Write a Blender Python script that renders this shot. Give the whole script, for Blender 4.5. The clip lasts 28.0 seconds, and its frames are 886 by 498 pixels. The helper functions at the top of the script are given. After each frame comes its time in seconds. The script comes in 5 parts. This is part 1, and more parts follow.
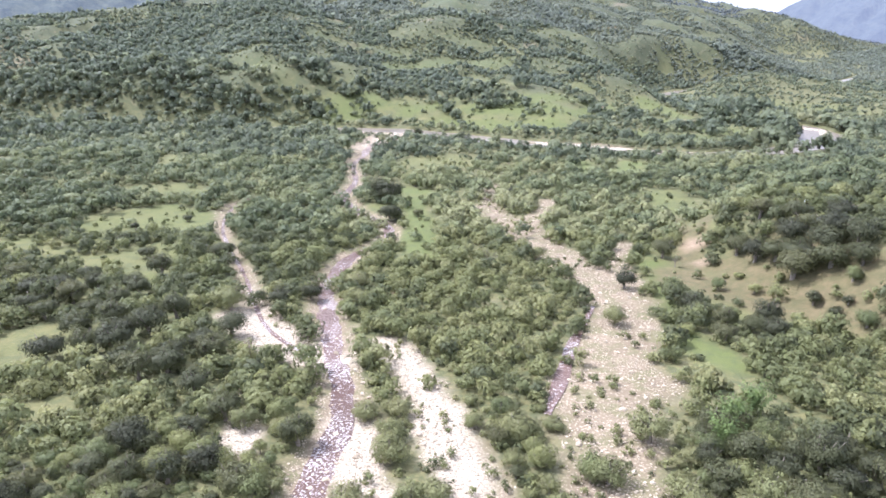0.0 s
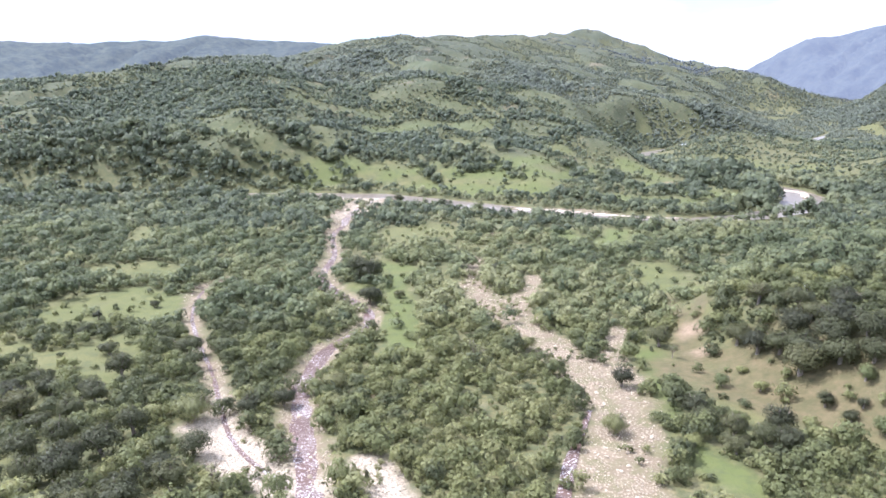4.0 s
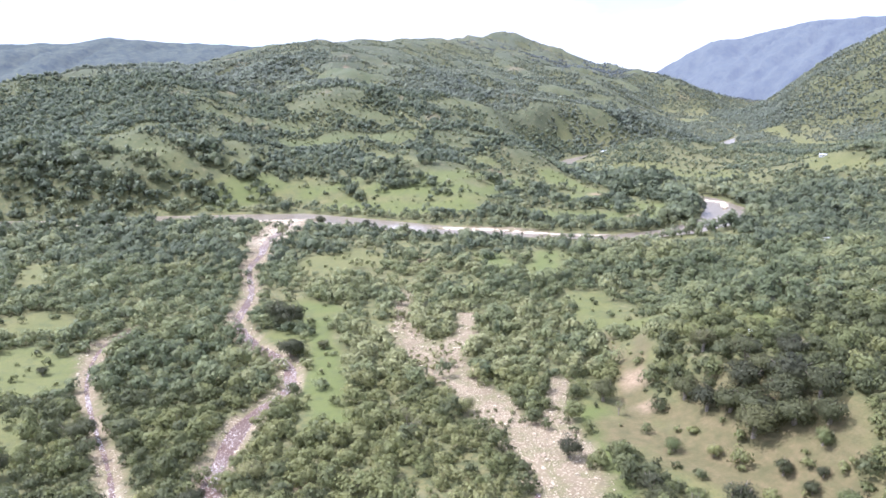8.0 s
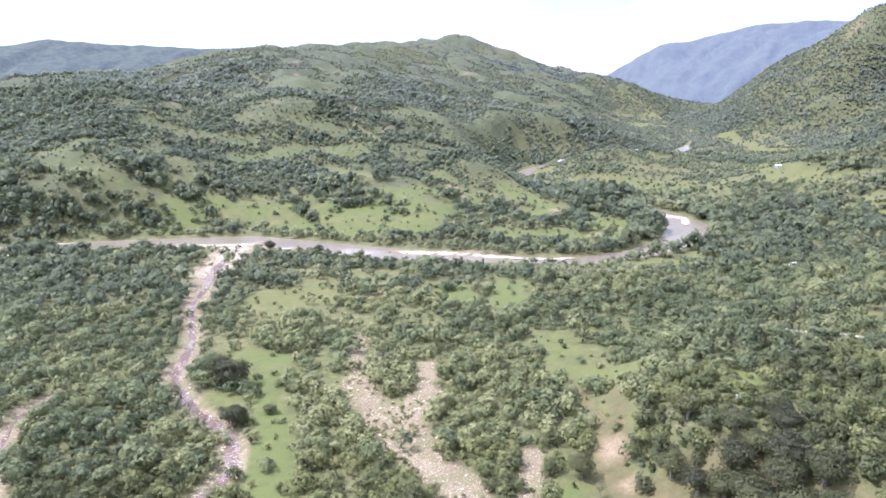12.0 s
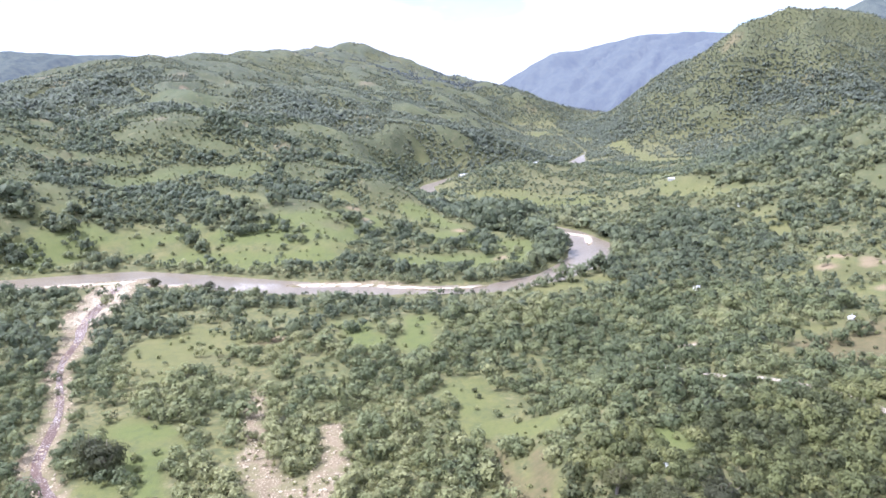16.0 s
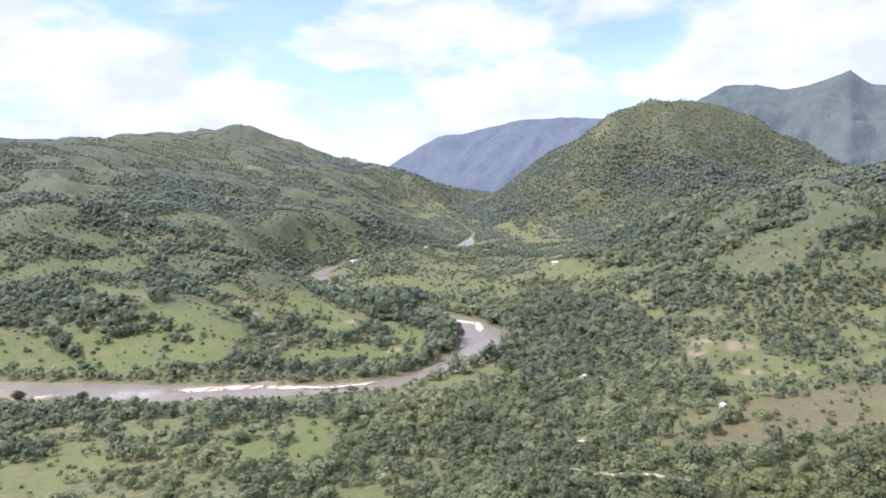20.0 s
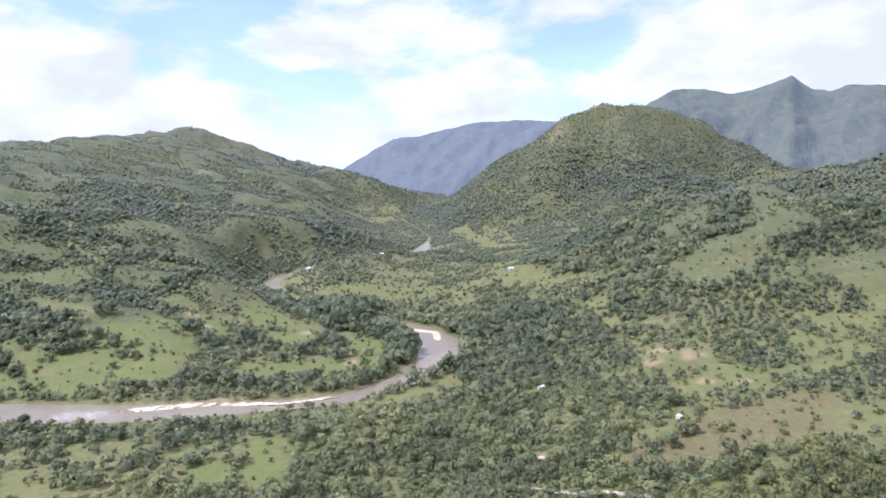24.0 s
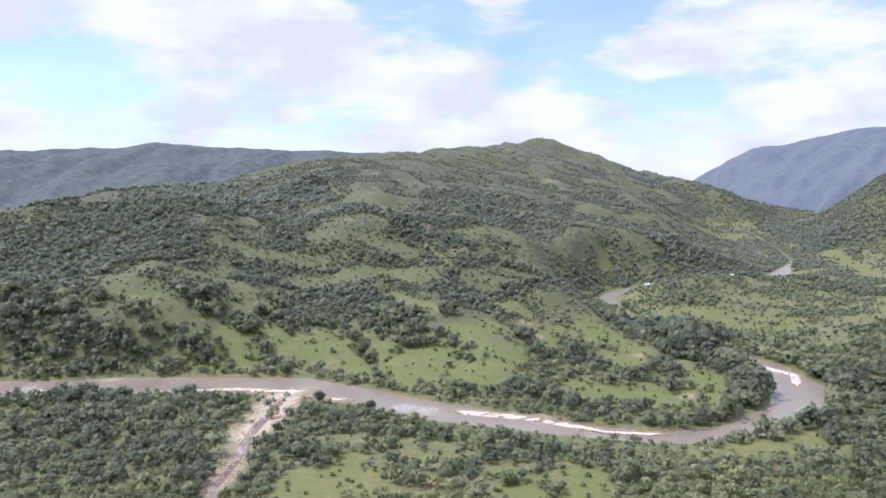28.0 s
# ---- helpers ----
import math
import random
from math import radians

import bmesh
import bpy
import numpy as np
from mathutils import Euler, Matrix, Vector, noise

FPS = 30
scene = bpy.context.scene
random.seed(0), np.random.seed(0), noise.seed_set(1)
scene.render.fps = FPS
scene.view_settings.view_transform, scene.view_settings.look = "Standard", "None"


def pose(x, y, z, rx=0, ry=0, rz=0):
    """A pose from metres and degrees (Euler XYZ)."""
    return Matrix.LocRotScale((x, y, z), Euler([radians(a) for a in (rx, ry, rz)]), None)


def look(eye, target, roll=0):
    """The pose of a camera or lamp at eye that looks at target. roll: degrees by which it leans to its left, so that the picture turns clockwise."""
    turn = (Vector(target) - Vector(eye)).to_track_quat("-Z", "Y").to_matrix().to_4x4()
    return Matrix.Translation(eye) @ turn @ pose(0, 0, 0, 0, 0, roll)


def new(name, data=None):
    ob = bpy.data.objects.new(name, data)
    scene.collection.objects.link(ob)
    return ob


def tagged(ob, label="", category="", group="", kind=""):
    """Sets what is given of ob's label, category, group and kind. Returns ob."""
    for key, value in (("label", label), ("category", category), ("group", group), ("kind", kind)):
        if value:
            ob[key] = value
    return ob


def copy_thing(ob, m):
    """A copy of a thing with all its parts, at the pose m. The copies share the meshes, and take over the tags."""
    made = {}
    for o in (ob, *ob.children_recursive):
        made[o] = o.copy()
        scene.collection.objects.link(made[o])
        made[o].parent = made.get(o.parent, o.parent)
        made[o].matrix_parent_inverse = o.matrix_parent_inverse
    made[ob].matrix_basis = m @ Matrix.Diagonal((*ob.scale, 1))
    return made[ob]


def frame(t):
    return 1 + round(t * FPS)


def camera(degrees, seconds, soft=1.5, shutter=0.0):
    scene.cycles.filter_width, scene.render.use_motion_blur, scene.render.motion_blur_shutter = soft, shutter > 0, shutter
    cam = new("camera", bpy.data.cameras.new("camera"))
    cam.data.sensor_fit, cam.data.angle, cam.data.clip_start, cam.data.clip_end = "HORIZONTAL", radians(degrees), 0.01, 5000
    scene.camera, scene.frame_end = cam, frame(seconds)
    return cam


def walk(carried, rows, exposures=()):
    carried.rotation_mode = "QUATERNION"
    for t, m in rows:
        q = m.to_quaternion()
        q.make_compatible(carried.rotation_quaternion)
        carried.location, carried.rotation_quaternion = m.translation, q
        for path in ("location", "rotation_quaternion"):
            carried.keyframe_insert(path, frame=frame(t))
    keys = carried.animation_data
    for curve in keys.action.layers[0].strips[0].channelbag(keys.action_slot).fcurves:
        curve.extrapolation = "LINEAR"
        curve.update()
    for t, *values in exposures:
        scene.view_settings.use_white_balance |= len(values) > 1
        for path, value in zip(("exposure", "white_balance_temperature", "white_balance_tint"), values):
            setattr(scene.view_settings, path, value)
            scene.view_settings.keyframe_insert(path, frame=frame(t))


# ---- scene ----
cam = camera(64.71, 28.0, 1.6)
# seconds, eye x, y, z, heading to the left of +y, pitch up, roll (degrees)
PATH = [
    (0.0, 0.00, -0.00, 110.92, 3.341, -17.301, -0.368),
    (0.5, -0.08, 2.29, 111.76, 3.340, -15.659, -0.442),
    (1.0, -0.37, 4.77, 112.76, 3.307, -13.969, -0.492),
    (1.5, -0.39, 7.10, 113.53, 3.307, -12.817, -0.545),
    (2.0, -0.41, 9.37, 114.64, 3.318, -12.818, -0.545),
    (2.5, -0.85, 11.80, 116.41, 3.274, -12.917, -0.537),
    (4.5, -1.70, 24.05, 123.00, 0.877, -13.021, -0.718),
    (5.0, -1.90, 27.37, 124.94, 0.000, -13.050, -0.784),
    (5.5, -1.95, 30.66, 126.87, -0.511, -13.077, -0.851),
    (6.0, -2.06, 34.14, 128.90, -1.065, -13.083, -0.890),
    (6.5, -2.30, 38.24, 130.93, -2.587, -13.107, -0.975),
    (7.0, -2.36, 42.15, 132.76, -3.380, -13.095, -1.024),
    (7.5, -2.42, 46.14, 134.75, -3.977, -13.100, -1.044),
    (8.0, -2.29, 50.25, 136.59, -4.561, -13.094, -1.072),
    (8.5, -2.05, 54.50, 138.52, -5.120, -13.103, -1.103),
    (9.0, -1.96, 58.69, 140.64, -5.711, -13.131, -1.110),
    (9.5, -1.91, 62.80, 142.55, -6.299, -13.137, -1.107),
    (10.0, -1.72, 66.88, 144.61, -6.902, -13.143, -1.081),
    (10.5, -1.60, 71.07, 146.33, -7.447, -13.140, -1.080),
    (11.0, -0.81, 75.59, 148.31, -7.945, -13.149, -1.117),
    (11.5, -0.14, 79.76, 150.37, -8.189, -13.152, -1.128),
    (13.5, 3.02, 95.94, 158.04, -8.263, -13.129, -1.287),
    (14.0, 4.11, 99.59, 160.22, -9.929, -13.157, -1.372),
    (14.5, 4.04, 105.17, 161.52, -11.740, -13.188, -1.377),
    (15.0, 4.96, 109.97, 163.20, -13.364, -13.172, -1.412),
    (15.5, 5.67, 113.16, 165.37, -14.926, -12.957, -1.372),
    (16.0, 5.99, 115.13, 167.18, -16.404, -12.890, -1.291),
    (16.5, 5.65, 115.26, 169.21, -17.926, -12.999, -1.174),
    (17.0, 4.93, 115.14, 171.73, -19.388, -13.285, -1.153),
    (17.5, 5.13, 115.20, 173.80, -20.586, -13.444, -1.200),
    (18.0, 5.14, 115.41, 176.18, -21.041, -12.707, -1.196),
    (18.5, 4.84, 115.15, 178.15, -21.006, -10.141, -1.203),
    (19.0, 5.70, 114.48, 179.68, -21.306, -7.413, -1.233),
    (19.5, 6.25, 114.06, 181.27, -22.852, -6.719, -1.283),
    (20.0, 6.68, 113.55, 183.53, -25.436, -6.847, -1.359),
    (20.5, 6.46, 112.74, 185.86, -28.009, -6.987, -1.417),
    (21.0, 5.55, 112.41, 188.12, -30.482, -7.122, -1.502),
    (21.5, 4.78, 112.70, 189.97, -32.387, -7.267, -1.584),
    (23.5, 7.58, 117.07, 191.09, -30.769, -7.021, -1.562),
    (24.0, 8.52, 119.15, 191.42, -29.087, -6.831, -1.477),
    (24.5, 9.72, 122.30, 191.56, -27.633, -6.632, -1.459),
    (25.0, 11.99, 126.00, 191.23, -24.856, -6.381, -1.394),
    (25.5, 14.08, 130.32, 190.92, -22.037, -6.167, -1.344),
    (26.0, 16.89, 134.74, 190.69, -19.214, -5.987, -1.291),
    (26.5, 18.83, 141.60, 190.37, -14.109, -5.768, -1.121),
    (27.0, 21.11, 147.11, 190.17, -9.279, -5.618, -1.002),
    (27.5, 23.05, 151.32, 190.64, -5.547, -5.513, -0.871),
    (28.0, 23.37, 155.70, 191.93, -1.534, -5.490, -0.685),
]


def aimed(x, y, z, heading, pitch, roll):
    h, p = radians(heading), radians(pitch)
    way = Vector((-math.sin(h) * math.cos(p), math.cos(h) * math.cos(p), math.sin(p)))
    return look((x, y, z), Vector((x, y, z)) + 100 * way, roll)


walk(cam, [(t, aimed(*row)) for t, *row in PATH], [(0.0, 1.22, 5330, 23), (5.0, 1.17, 5330, 23), (11.0, 1.17, 5330, 23), (17.5, 1.18, 5330, 23), (20.0, 0.78, 5420, 22), (24.0, 0.75, 5420, 22), (26.0, 0.66, 5420, 22), (28.0, 0.62, 5420, 22)])

# ---- light ----
SUN_UP, SUN_LEFT = radians(57), radians(76)  # height of the sun, and how far left of +y it stands

world = bpy.data.worlds.new("sky")
scene.world = world
world.use_nodes = True
wn, wl = world.node_tree.nodes, world.node_tree.links
wn.clear()


def sum_of(nodes, links, a, b, share=None):
    """a + b, or a mixed with that share of b."""
    n = nodes.new("ShaderNodeMix" if share else "ShaderNodeMath")
    if share:
        n.inputs["Factor"].default_value = share
        links.new(a, n.inputs["A"])
        links.new(b, n.inputs["B"])
    else:
        n.operation = "ADD"
        links.new(a, n.inputs[0])
        links.new(b, n.inputs[1])
    return n.outputs[0]


def build_sky():
    out = wn.new("ShaderNodeOutputWorld")
    back = wn.new("ShaderNodeBackground")
    sky = wn.new("ShaderNodeTexSky")
    sky.sky_type = "NISHITA"
    sky.sun_disc = False
    sky.sun_elevation = SUN_UP
    sky.sun_rotation = -SUN_LEFT
    sky.air_density, sky.dust_density, sky.ozone_density = 1.0, 0.6, 4.0
    back.inputs["Strength"].default_value = 0.125
    place = wn.new("ShaderNodeTexCoord")
    flat = wn.new("ShaderNodeSeparateXYZ")
    wl.new(place.outputs["Generated"], flat.inputs[0])
    # cloud layers: a thin veil on a level sheet overhead, and heaped clouds on the dome
    lift = wn.new("ShaderNodeMath")
    lift.operation = "ADD"
    lift.inputs[1].default_value = 0.16
    wl.new(flat.outputs["Z"], lift.inputs[0])
    high = wn.new("ShaderNodeMath")
    high.operation = "MAXIMUM"
    high.inputs[1].default_value = 0.05
    wl.new(lift.outputs[0], high.inputs[0])
    u, v = wn.new("ShaderNodeMath"), wn.new("ShaderNodeMath")
    for node, axis in ((u, "X"), (v, "Y")):
        node.operation = "DIVIDE"
        wl.new(flat.outputs[axis], node.inputs[0])
        wl.new(high.outputs[0], node.inputs[1])
    sheet = wn.new("ShaderNodeCombineXYZ")
    wl.new(u.outputs[0], sheet.inputs[0])
    wl.new(v.outputs[0], sheet.inputs[1])
    streak = wn.new("ShaderNodeMapping")
    streak.inputs["Location"].default_value = (3.1, 0.7, 0)
    wl.new(sheet.outputs[0], streak.inputs[0])
    puffs = wn.new("ShaderNodeTexNoise")
    puffs.inputs["Scale"].default_value = 1.3
    puffs.inputs["Detail"].default_value = 9
    puffs.inputs["Roughness"].default_value = 0.58
    puffs.inputs["Distortion"].default_value = 0.6
    wl.new(streak.outputs[0], puffs.inputs["Vector"])
    dome = wn.new("ShaderNodeVectorMath")
    dome.operation = "MULTIPLY"
    dome.inputs[1].default_value = (1, 1, 2.4)
    wl.new(place.outputs["Generated"], dome.inputs[0])
    heap = wn.new("ShaderNodeTexNoise")
    heap.inputs["Scale"].default_value = 5.5
    heap.inputs["Detail"].default_value = 8
    heap.inputs["Roughness"].default_value = 0.55
    wl.new(dome.outputs[0], heap.inputs["Vector"])
    level = sum_of(wn, wl, puffs.outputs["Fac"], heap.outputs["Fac"], 0.65)
    # where clouds heap up (+) and where blue shows (-): degrees left of +y, degrees up, spread, amount
    for left, up, spread, amount in ((-51, 9, 0.17, 0.16), (-4, 4.5, 0.20, 0.16), (-26, 10.5, 0.16, 0.12), (10, 11, 0.16, 0.12), (-33, 5, 0.12, 0.08), (28, 13, 0.2, 0.14), (-62, 7, 0.12, 0.12),
                                     (-14, 14, 0.10, -0.22), (-21, 6.8, 0.06, -0.16), (23, 8, 0.10, -0.10), (-40, 8.6, 0.09, -0.22), (-54, 14.5, 0.12, -0.20), (-13, 7.5, 0.05, -0.10), (5, 14.5, 0.08, -0.16)):
        e, h = radians(up), radians(left)
        far = wn.new("ShaderNodeVectorMath")
        far.operation = "DISTANCE"
        far.inputs[1].default_value = (-math.sin(h) * math.cos(e), math.cos(h) * math.cos(e), 2.4 * math.sin(e))
        wl.new(dome.outputs[0], far.inputs[0])
        hump = wn.new("ShaderNodeMapRange")
        hump.interpolation_type = "SMOOTHSTEP"
        hump.inputs["From Max"].default_value = 1.6 * spread
        hump.inputs["To Min"].default_value = amount
        hump.inputs["To Max"].default_value = 0.0
        wl.new(far.outputs["Value"], hump.inputs["Value"])
        level = sum_of(wn, wl, level, hump.outputs[0])
    cover = wn.new("ShaderNodeMapRange")
    cover.interpolation_type = "SMOOTHSTEP"
    cover.inputs["From Min"].default_value = 0.44
    cover.inputs["From Max"].default_value = 0.57
    cover.inputs["To Min"].default_value = 0.28
    wl.new(level, cover.inputs["Value"])
    # whiter towards the horizon
    low = wn.new("ShaderNodeMapRange")
    low.inputs["From Min"].default_value = 0.02
    low.inputs["From Max"].default_value = 0.13
    low.inputs["To Min"].default_value = 0.8
    low.inputs["To Max"].default_value = 0.0
    wl.new(flat.outputs["Z"], low.inputs["Value"])
    most = wn.new("ShaderNodeMath")
    most.operation = "MAXIMUM"
    wl.new(cover.outputs[0], most.inputs[0])
    wl.new(low.outputs[0], most.inputs[1])
    # grey undersides
    shade = wn.new("ShaderNodeTexNoise")
    shade.inputs["Scale"].default_value = 7.0
    shade.inputs["Detail"].default_value = 6
    wl.new(dome.outputs[0], shade.inputs["Vector"])
    tone = wn.new("ShaderNodeMapRange")
    tone.inputs["From Min"].default_value = 0.40
    tone.inputs["From Max"].default_value = 0.58
    wl.new(shade.outputs["Fac"], tone.inputs["Value"])
    cloud = wn.new("ShaderNodeMix")
    cloud.data_type = "RGBA"
    cloud.inputs["A"].default_value = (4.25, 4.28, 4.35, 1)
    cloud.inputs["B"].default_value = (5.35, 5.32, 5.15, 1)
    wl.new(tone.outputs[0], cloud.inputs["Factor"])
    both = wn.new("ShaderNodeMix")
    both.data_type = "RGBA"
    wl.new(most.outputs[0], both.inputs["Factor"])
    wl.new(sky.outputs[0], both.inputs["A"])
    # brightened overhead, out of view, to add fill light to the ground
    over = wn.new("ShaderNodeMapRange")
    over.inputs["From Min"].default_value = 0.25
    over.inputs["From Max"].default_value = 0.75
    over.inputs["To Min"].default_value = 1.0
    over.inputs["To Max"].default_value = 2.3
    wl.new(flat.outputs["Z"], over.inputs["Value"])
    glow = wn.new("ShaderNodeVectorMath")
    glow.operation = "SCALE"
    wl.new(cloud.outputs["Result"], glow.inputs[0])
    wl.new(over.outputs[0], glow.inputs["Scale"])
    wl.new(glow.outputs[0], both.inputs["B"])
    wl.new(both.outputs["Result"], back.inputs["Color"])
    wl.new(back.outputs[0], out.inputs["Surface"])


build_sky()
sun = new("sun", bpy.data.lights.new("sun", "SUN"))
sun.data.energy, sun.data.angle, sun.data.color = 4.2, radians(0.6), (1.0, 0.94, 0.84)
sun.matrix_world = look((0, 0, 900), Vector((0, 0, 900)) - Vector((-math.sin(SUN_LEFT) * math.cos(SUN_UP), math.cos(SUN_LEFT) * math.cos(SUN_UP), math.sin(SUN_UP))))


# ---- the lie of the land ----
def fade(v, a, b):
    """0 at a, 1 at b, smooth between."""
    s = np.clip((v - a) / (b - a), 0, 1)
    return s * s * (3 - 2 * s)


def hashed(i, j, seed):
    v = np.sin(i * 127.1 + j * 311.7 + seed * 74.7) * 43758.5453
    return v - np.floor(v)


def rough(x, y, size, seed=0, octaves=4, gain=0.5):
    """Smooth value noise about 0, from -1 to 1."""
    total, amp, norm = 0, 1.0, 0.0
    for k in range(octaves):
        u, v = x / size + 17.3 * k, y / size - 9.1 * k
        i, j = np.floor(u), np.floor(v)
        a, b = u - i, v - j
        a, b = a * a * (3 - 2 * a), b * b * (3 - 2 * b)
        n = (hashed(i, j, seed) * (1 - a) + hashed(i + 1, j, seed) * a) * (1 - b) + (hashed(i, j + 1, seed) * (1 - a) + hashed(i + 1, j + 1, seed) * a) * b
        total, norm, amp, size = total + amp * (2 * n - 1), norm + amp, amp * gain, size / 2
    return total / norm


def along(x, y, line):
    """Distance to a polyline of (x, y, value...), the values at its nearest point, and the side (right of it: positive)."""
    line = np.array(line, float)
    best, side = np.full(np.shape(x), 1e9), np.zeros(np.shape(x))
    vals = [np.zeros(np.shape(x)) for _ in range(line.shape[1] - 2)]
    for a, b in zip(line[:-1], line[1:]):
        dx, dy = b[:2] - a[:2]
        s = np.clip(((x - a[0]) * dx + (y - a[1]) * dy) / (dx * dx + dy * dy), 0, 1)
        d = np.hypot(x - a[0] - s * dx, y - a[1] - s * dy)
        near = d < best
        best = np.where(near, d, best)
        side = np.where(near, np.sign((x - a[0]) * dy - (y - a[1]) * dx), side)
        for k in range(len(vals)):
            vals[k] = np.where(near, a[2 + k] * (1 - s) + b[2 + k] * s, vals[k])
    return best, vals, side


# river: x, y, level, half width
RIVER = [(-900, 880, -2, 30), (-371, 818, -0.5, 28), (-279, 824, 0, 27), (-169, 820, 0, 25), (-100, 812, 0, 25), (-57, 786, 0, 24), (44, 719, 0.2, 22), (129, 676, 0.5, 14), (207, 652, 0.8, 14),
         (270, 668, 1, 16), (330, 712, 1.2, 22), (364, 770, 1.4, 24), (368, 833, 1.6, 20), (355, 897, 2, 9), (324, 968, 2.4, 5), (310, 1051, 2.8, 5), (306, 1174, 3.2, 8),
         (318, 1270, 3.6, 15), (400, 1370, 4.5, 6), (560, 1410, 5.2, 5), (690, 1465, 6, 14), (725, 1500, 6, 17), (790, 1600, 6.6, 5), (846, 1693, 7, 3), (960, 2000, 9, 3), (1120, 2500, 12, 3)]
# stony creek, and its branch on the left: x, y, half width of water, half width of stones
CREEK = [(-104, 772, 3, 19), (-112, 665, 4, 16), (-106, 620, 2.6, 13), (-109, 572, 2.2, 7.5), (-90, 490, 2.2, 5.5), (-90, 430, 3, 7.0), (-72, 392, 3.6, 6), (-50, 362, 3.6, 5.5), (-46, 332, 3.6, 5),
         (-60, 300, 4.5, 5.6), (-63, 262, 4.5, 5.6), (-56, 232, 4.5, 6), (-48, 205, 4, 6.5), (-40, 176, 4, 6.5), (-34, 154, 4, 7), (-36, 138, 4, 7), (-36, 120, 4, 7), (-26, 90, 5, 10), (0, 0, 5, 14), (10, -300, 5, 14)]
BRANCH = [(-140, 425, 0.7, 4), (-150, 396, 0.7, 6), (-139, 352, 0.6, 4), (-122, 315, 0.6, 4), (-98, 270, 0.6, 4), (-88, 246, 0.6, 4), (-72, 212, 0.5, 8), (-50, 190, 0.5, 8)]
TRICKLE = [(40, 236, 0.6, 1), (34, 218, 1.3, 1), (28, 201, 1.6, 1), (25, 188, 2.0, 1), (21, 172, 1.8, 1), (17, 158, 0.7, 1)]
# right edge of the flat, where the ground climbs
BENCH = [(150, -300), (140, 150), (96, 262), (88, 330), (125, 400), (205, 470), (300, 590), (420, 720), (500, 850), (600, 1000), (700, 1250), (960, 1700), (1150, 2300)]
# crests: x, y, height; with the fall to either side
FRONT = [(-1500, 1000, 90), (-900, 1200, 120), (-619, 1400, 158), (-462, 1680, 192), (-308, 1823, 216), (-166, 1996, 243), (-66, 2454, 278), (120, 3054, 320), (307, 3644, 352), (450, 3900, 372)]
FRONT_END = [(430, 3880, 368), (540, 4000, 392), (692, 4181, 436), (780, 4080, 318), (860, 4000, 268), (945, 3900, 246), (1080, 3600, 225), (1125, 3155, 185), (1175, 2710, 105), (1180, 2450, 40), (1150, 2250, 0)]
SPUR_1 = [(-462, 1680, 192), (-390, 1350, 150), (-328, 1052, 95), (-255, 930, 30)]
SPUR_2 = [(-166, 1996, 243), (-110, 1640, 172), (-38, 1433, 150), (-30, 1250, 90), (20, 1104, 52), (60, 930, 34), (90, 830, 14)]
SPUR_3 = [(-66, 2454, 278), (265, 2005, 147), (394, 1777, 103), (420, 1527, 72), (380, 1420, 25)]
SPUR_4 = [(120, 3054, 320), (560, 2500, 200), (700, 2100, 120), (720, 1800, 50)]
SPUR_5 = [(-900, 1200, 120), (-600, 1020, 80), (-500, 930, 30)]
SHOULDER = [(1400, 1840, 300), (1425, 1810, 330), (1464, 1800, 345), (1531, 1769, 358), (1620, 1720, 354), (1700, 1680, 340), (1790, 1640, 322), (1790, 1540, 270), (1720, 1460, 215), (1680, 1350, 165), (1690, 1200, 150)]
SHOULDER_SPUR = [(1531, 1769, 350), (1430, 1450, 170), (1180, 1230, 40)]
NEAR_RIGHT = [(600, 720, 40), (748, 789, 84), (880, 830, 128), (1012, 861, 156), (1157, 826, 176), (1300, 775, 205), (1600, 650, 215)]
NEAR_SPUR = [(510, 540, 46), (640, 560, 88), (742, 617, 122), (1000, 640, 150), (1500, 500, 180)]
BACK_RIGHT = [(2300, 2900, 330), (2602, 2755, 441), (2872, 2764, 548), (3041, 2724, 552), (3140, 2604, 514), (3217, 2332, 577), (3268, 2257, 508), (3308, 2195, 495), (3346, 2134, 522), (3527, 2018, 516), (3700, 1700, 560), (3850, 1250, 560)]
FAR_RIGHT = [(1500, 4380, 90), (1644, 4306, 193), (1812, 4291, 291), (1963, 4278, 369), (2154, 4183, 387), (2426, 4027, 457), (2735, 3818, 471), (2866, 3718, 448), (3200, 3400, 470)]
FAR_LEFT = [(-3300, 3500, 390), (-2281, 4079, 396), (-1786, 4330, 406), (-1557, 4422, 448), (-1189, 4541, 416), (-859, 4619, 406), (-189, 4701, 377), (400, 4800, 330)]
CRESTS = ((FRONT, 0.235), (FRONT_END, 0.42), (SPUR_1, 0.36), (SPUR_2, 0.33), (SPUR_3, 0.30), (SPUR_4, 0.33), (SPUR_5, 0.36), (SHOULDER, 0.82), (SHOULDER_SPUR, 0.5), (NEAR_RIGHT, 0.36), (NEAR_SPUR, 0.42))


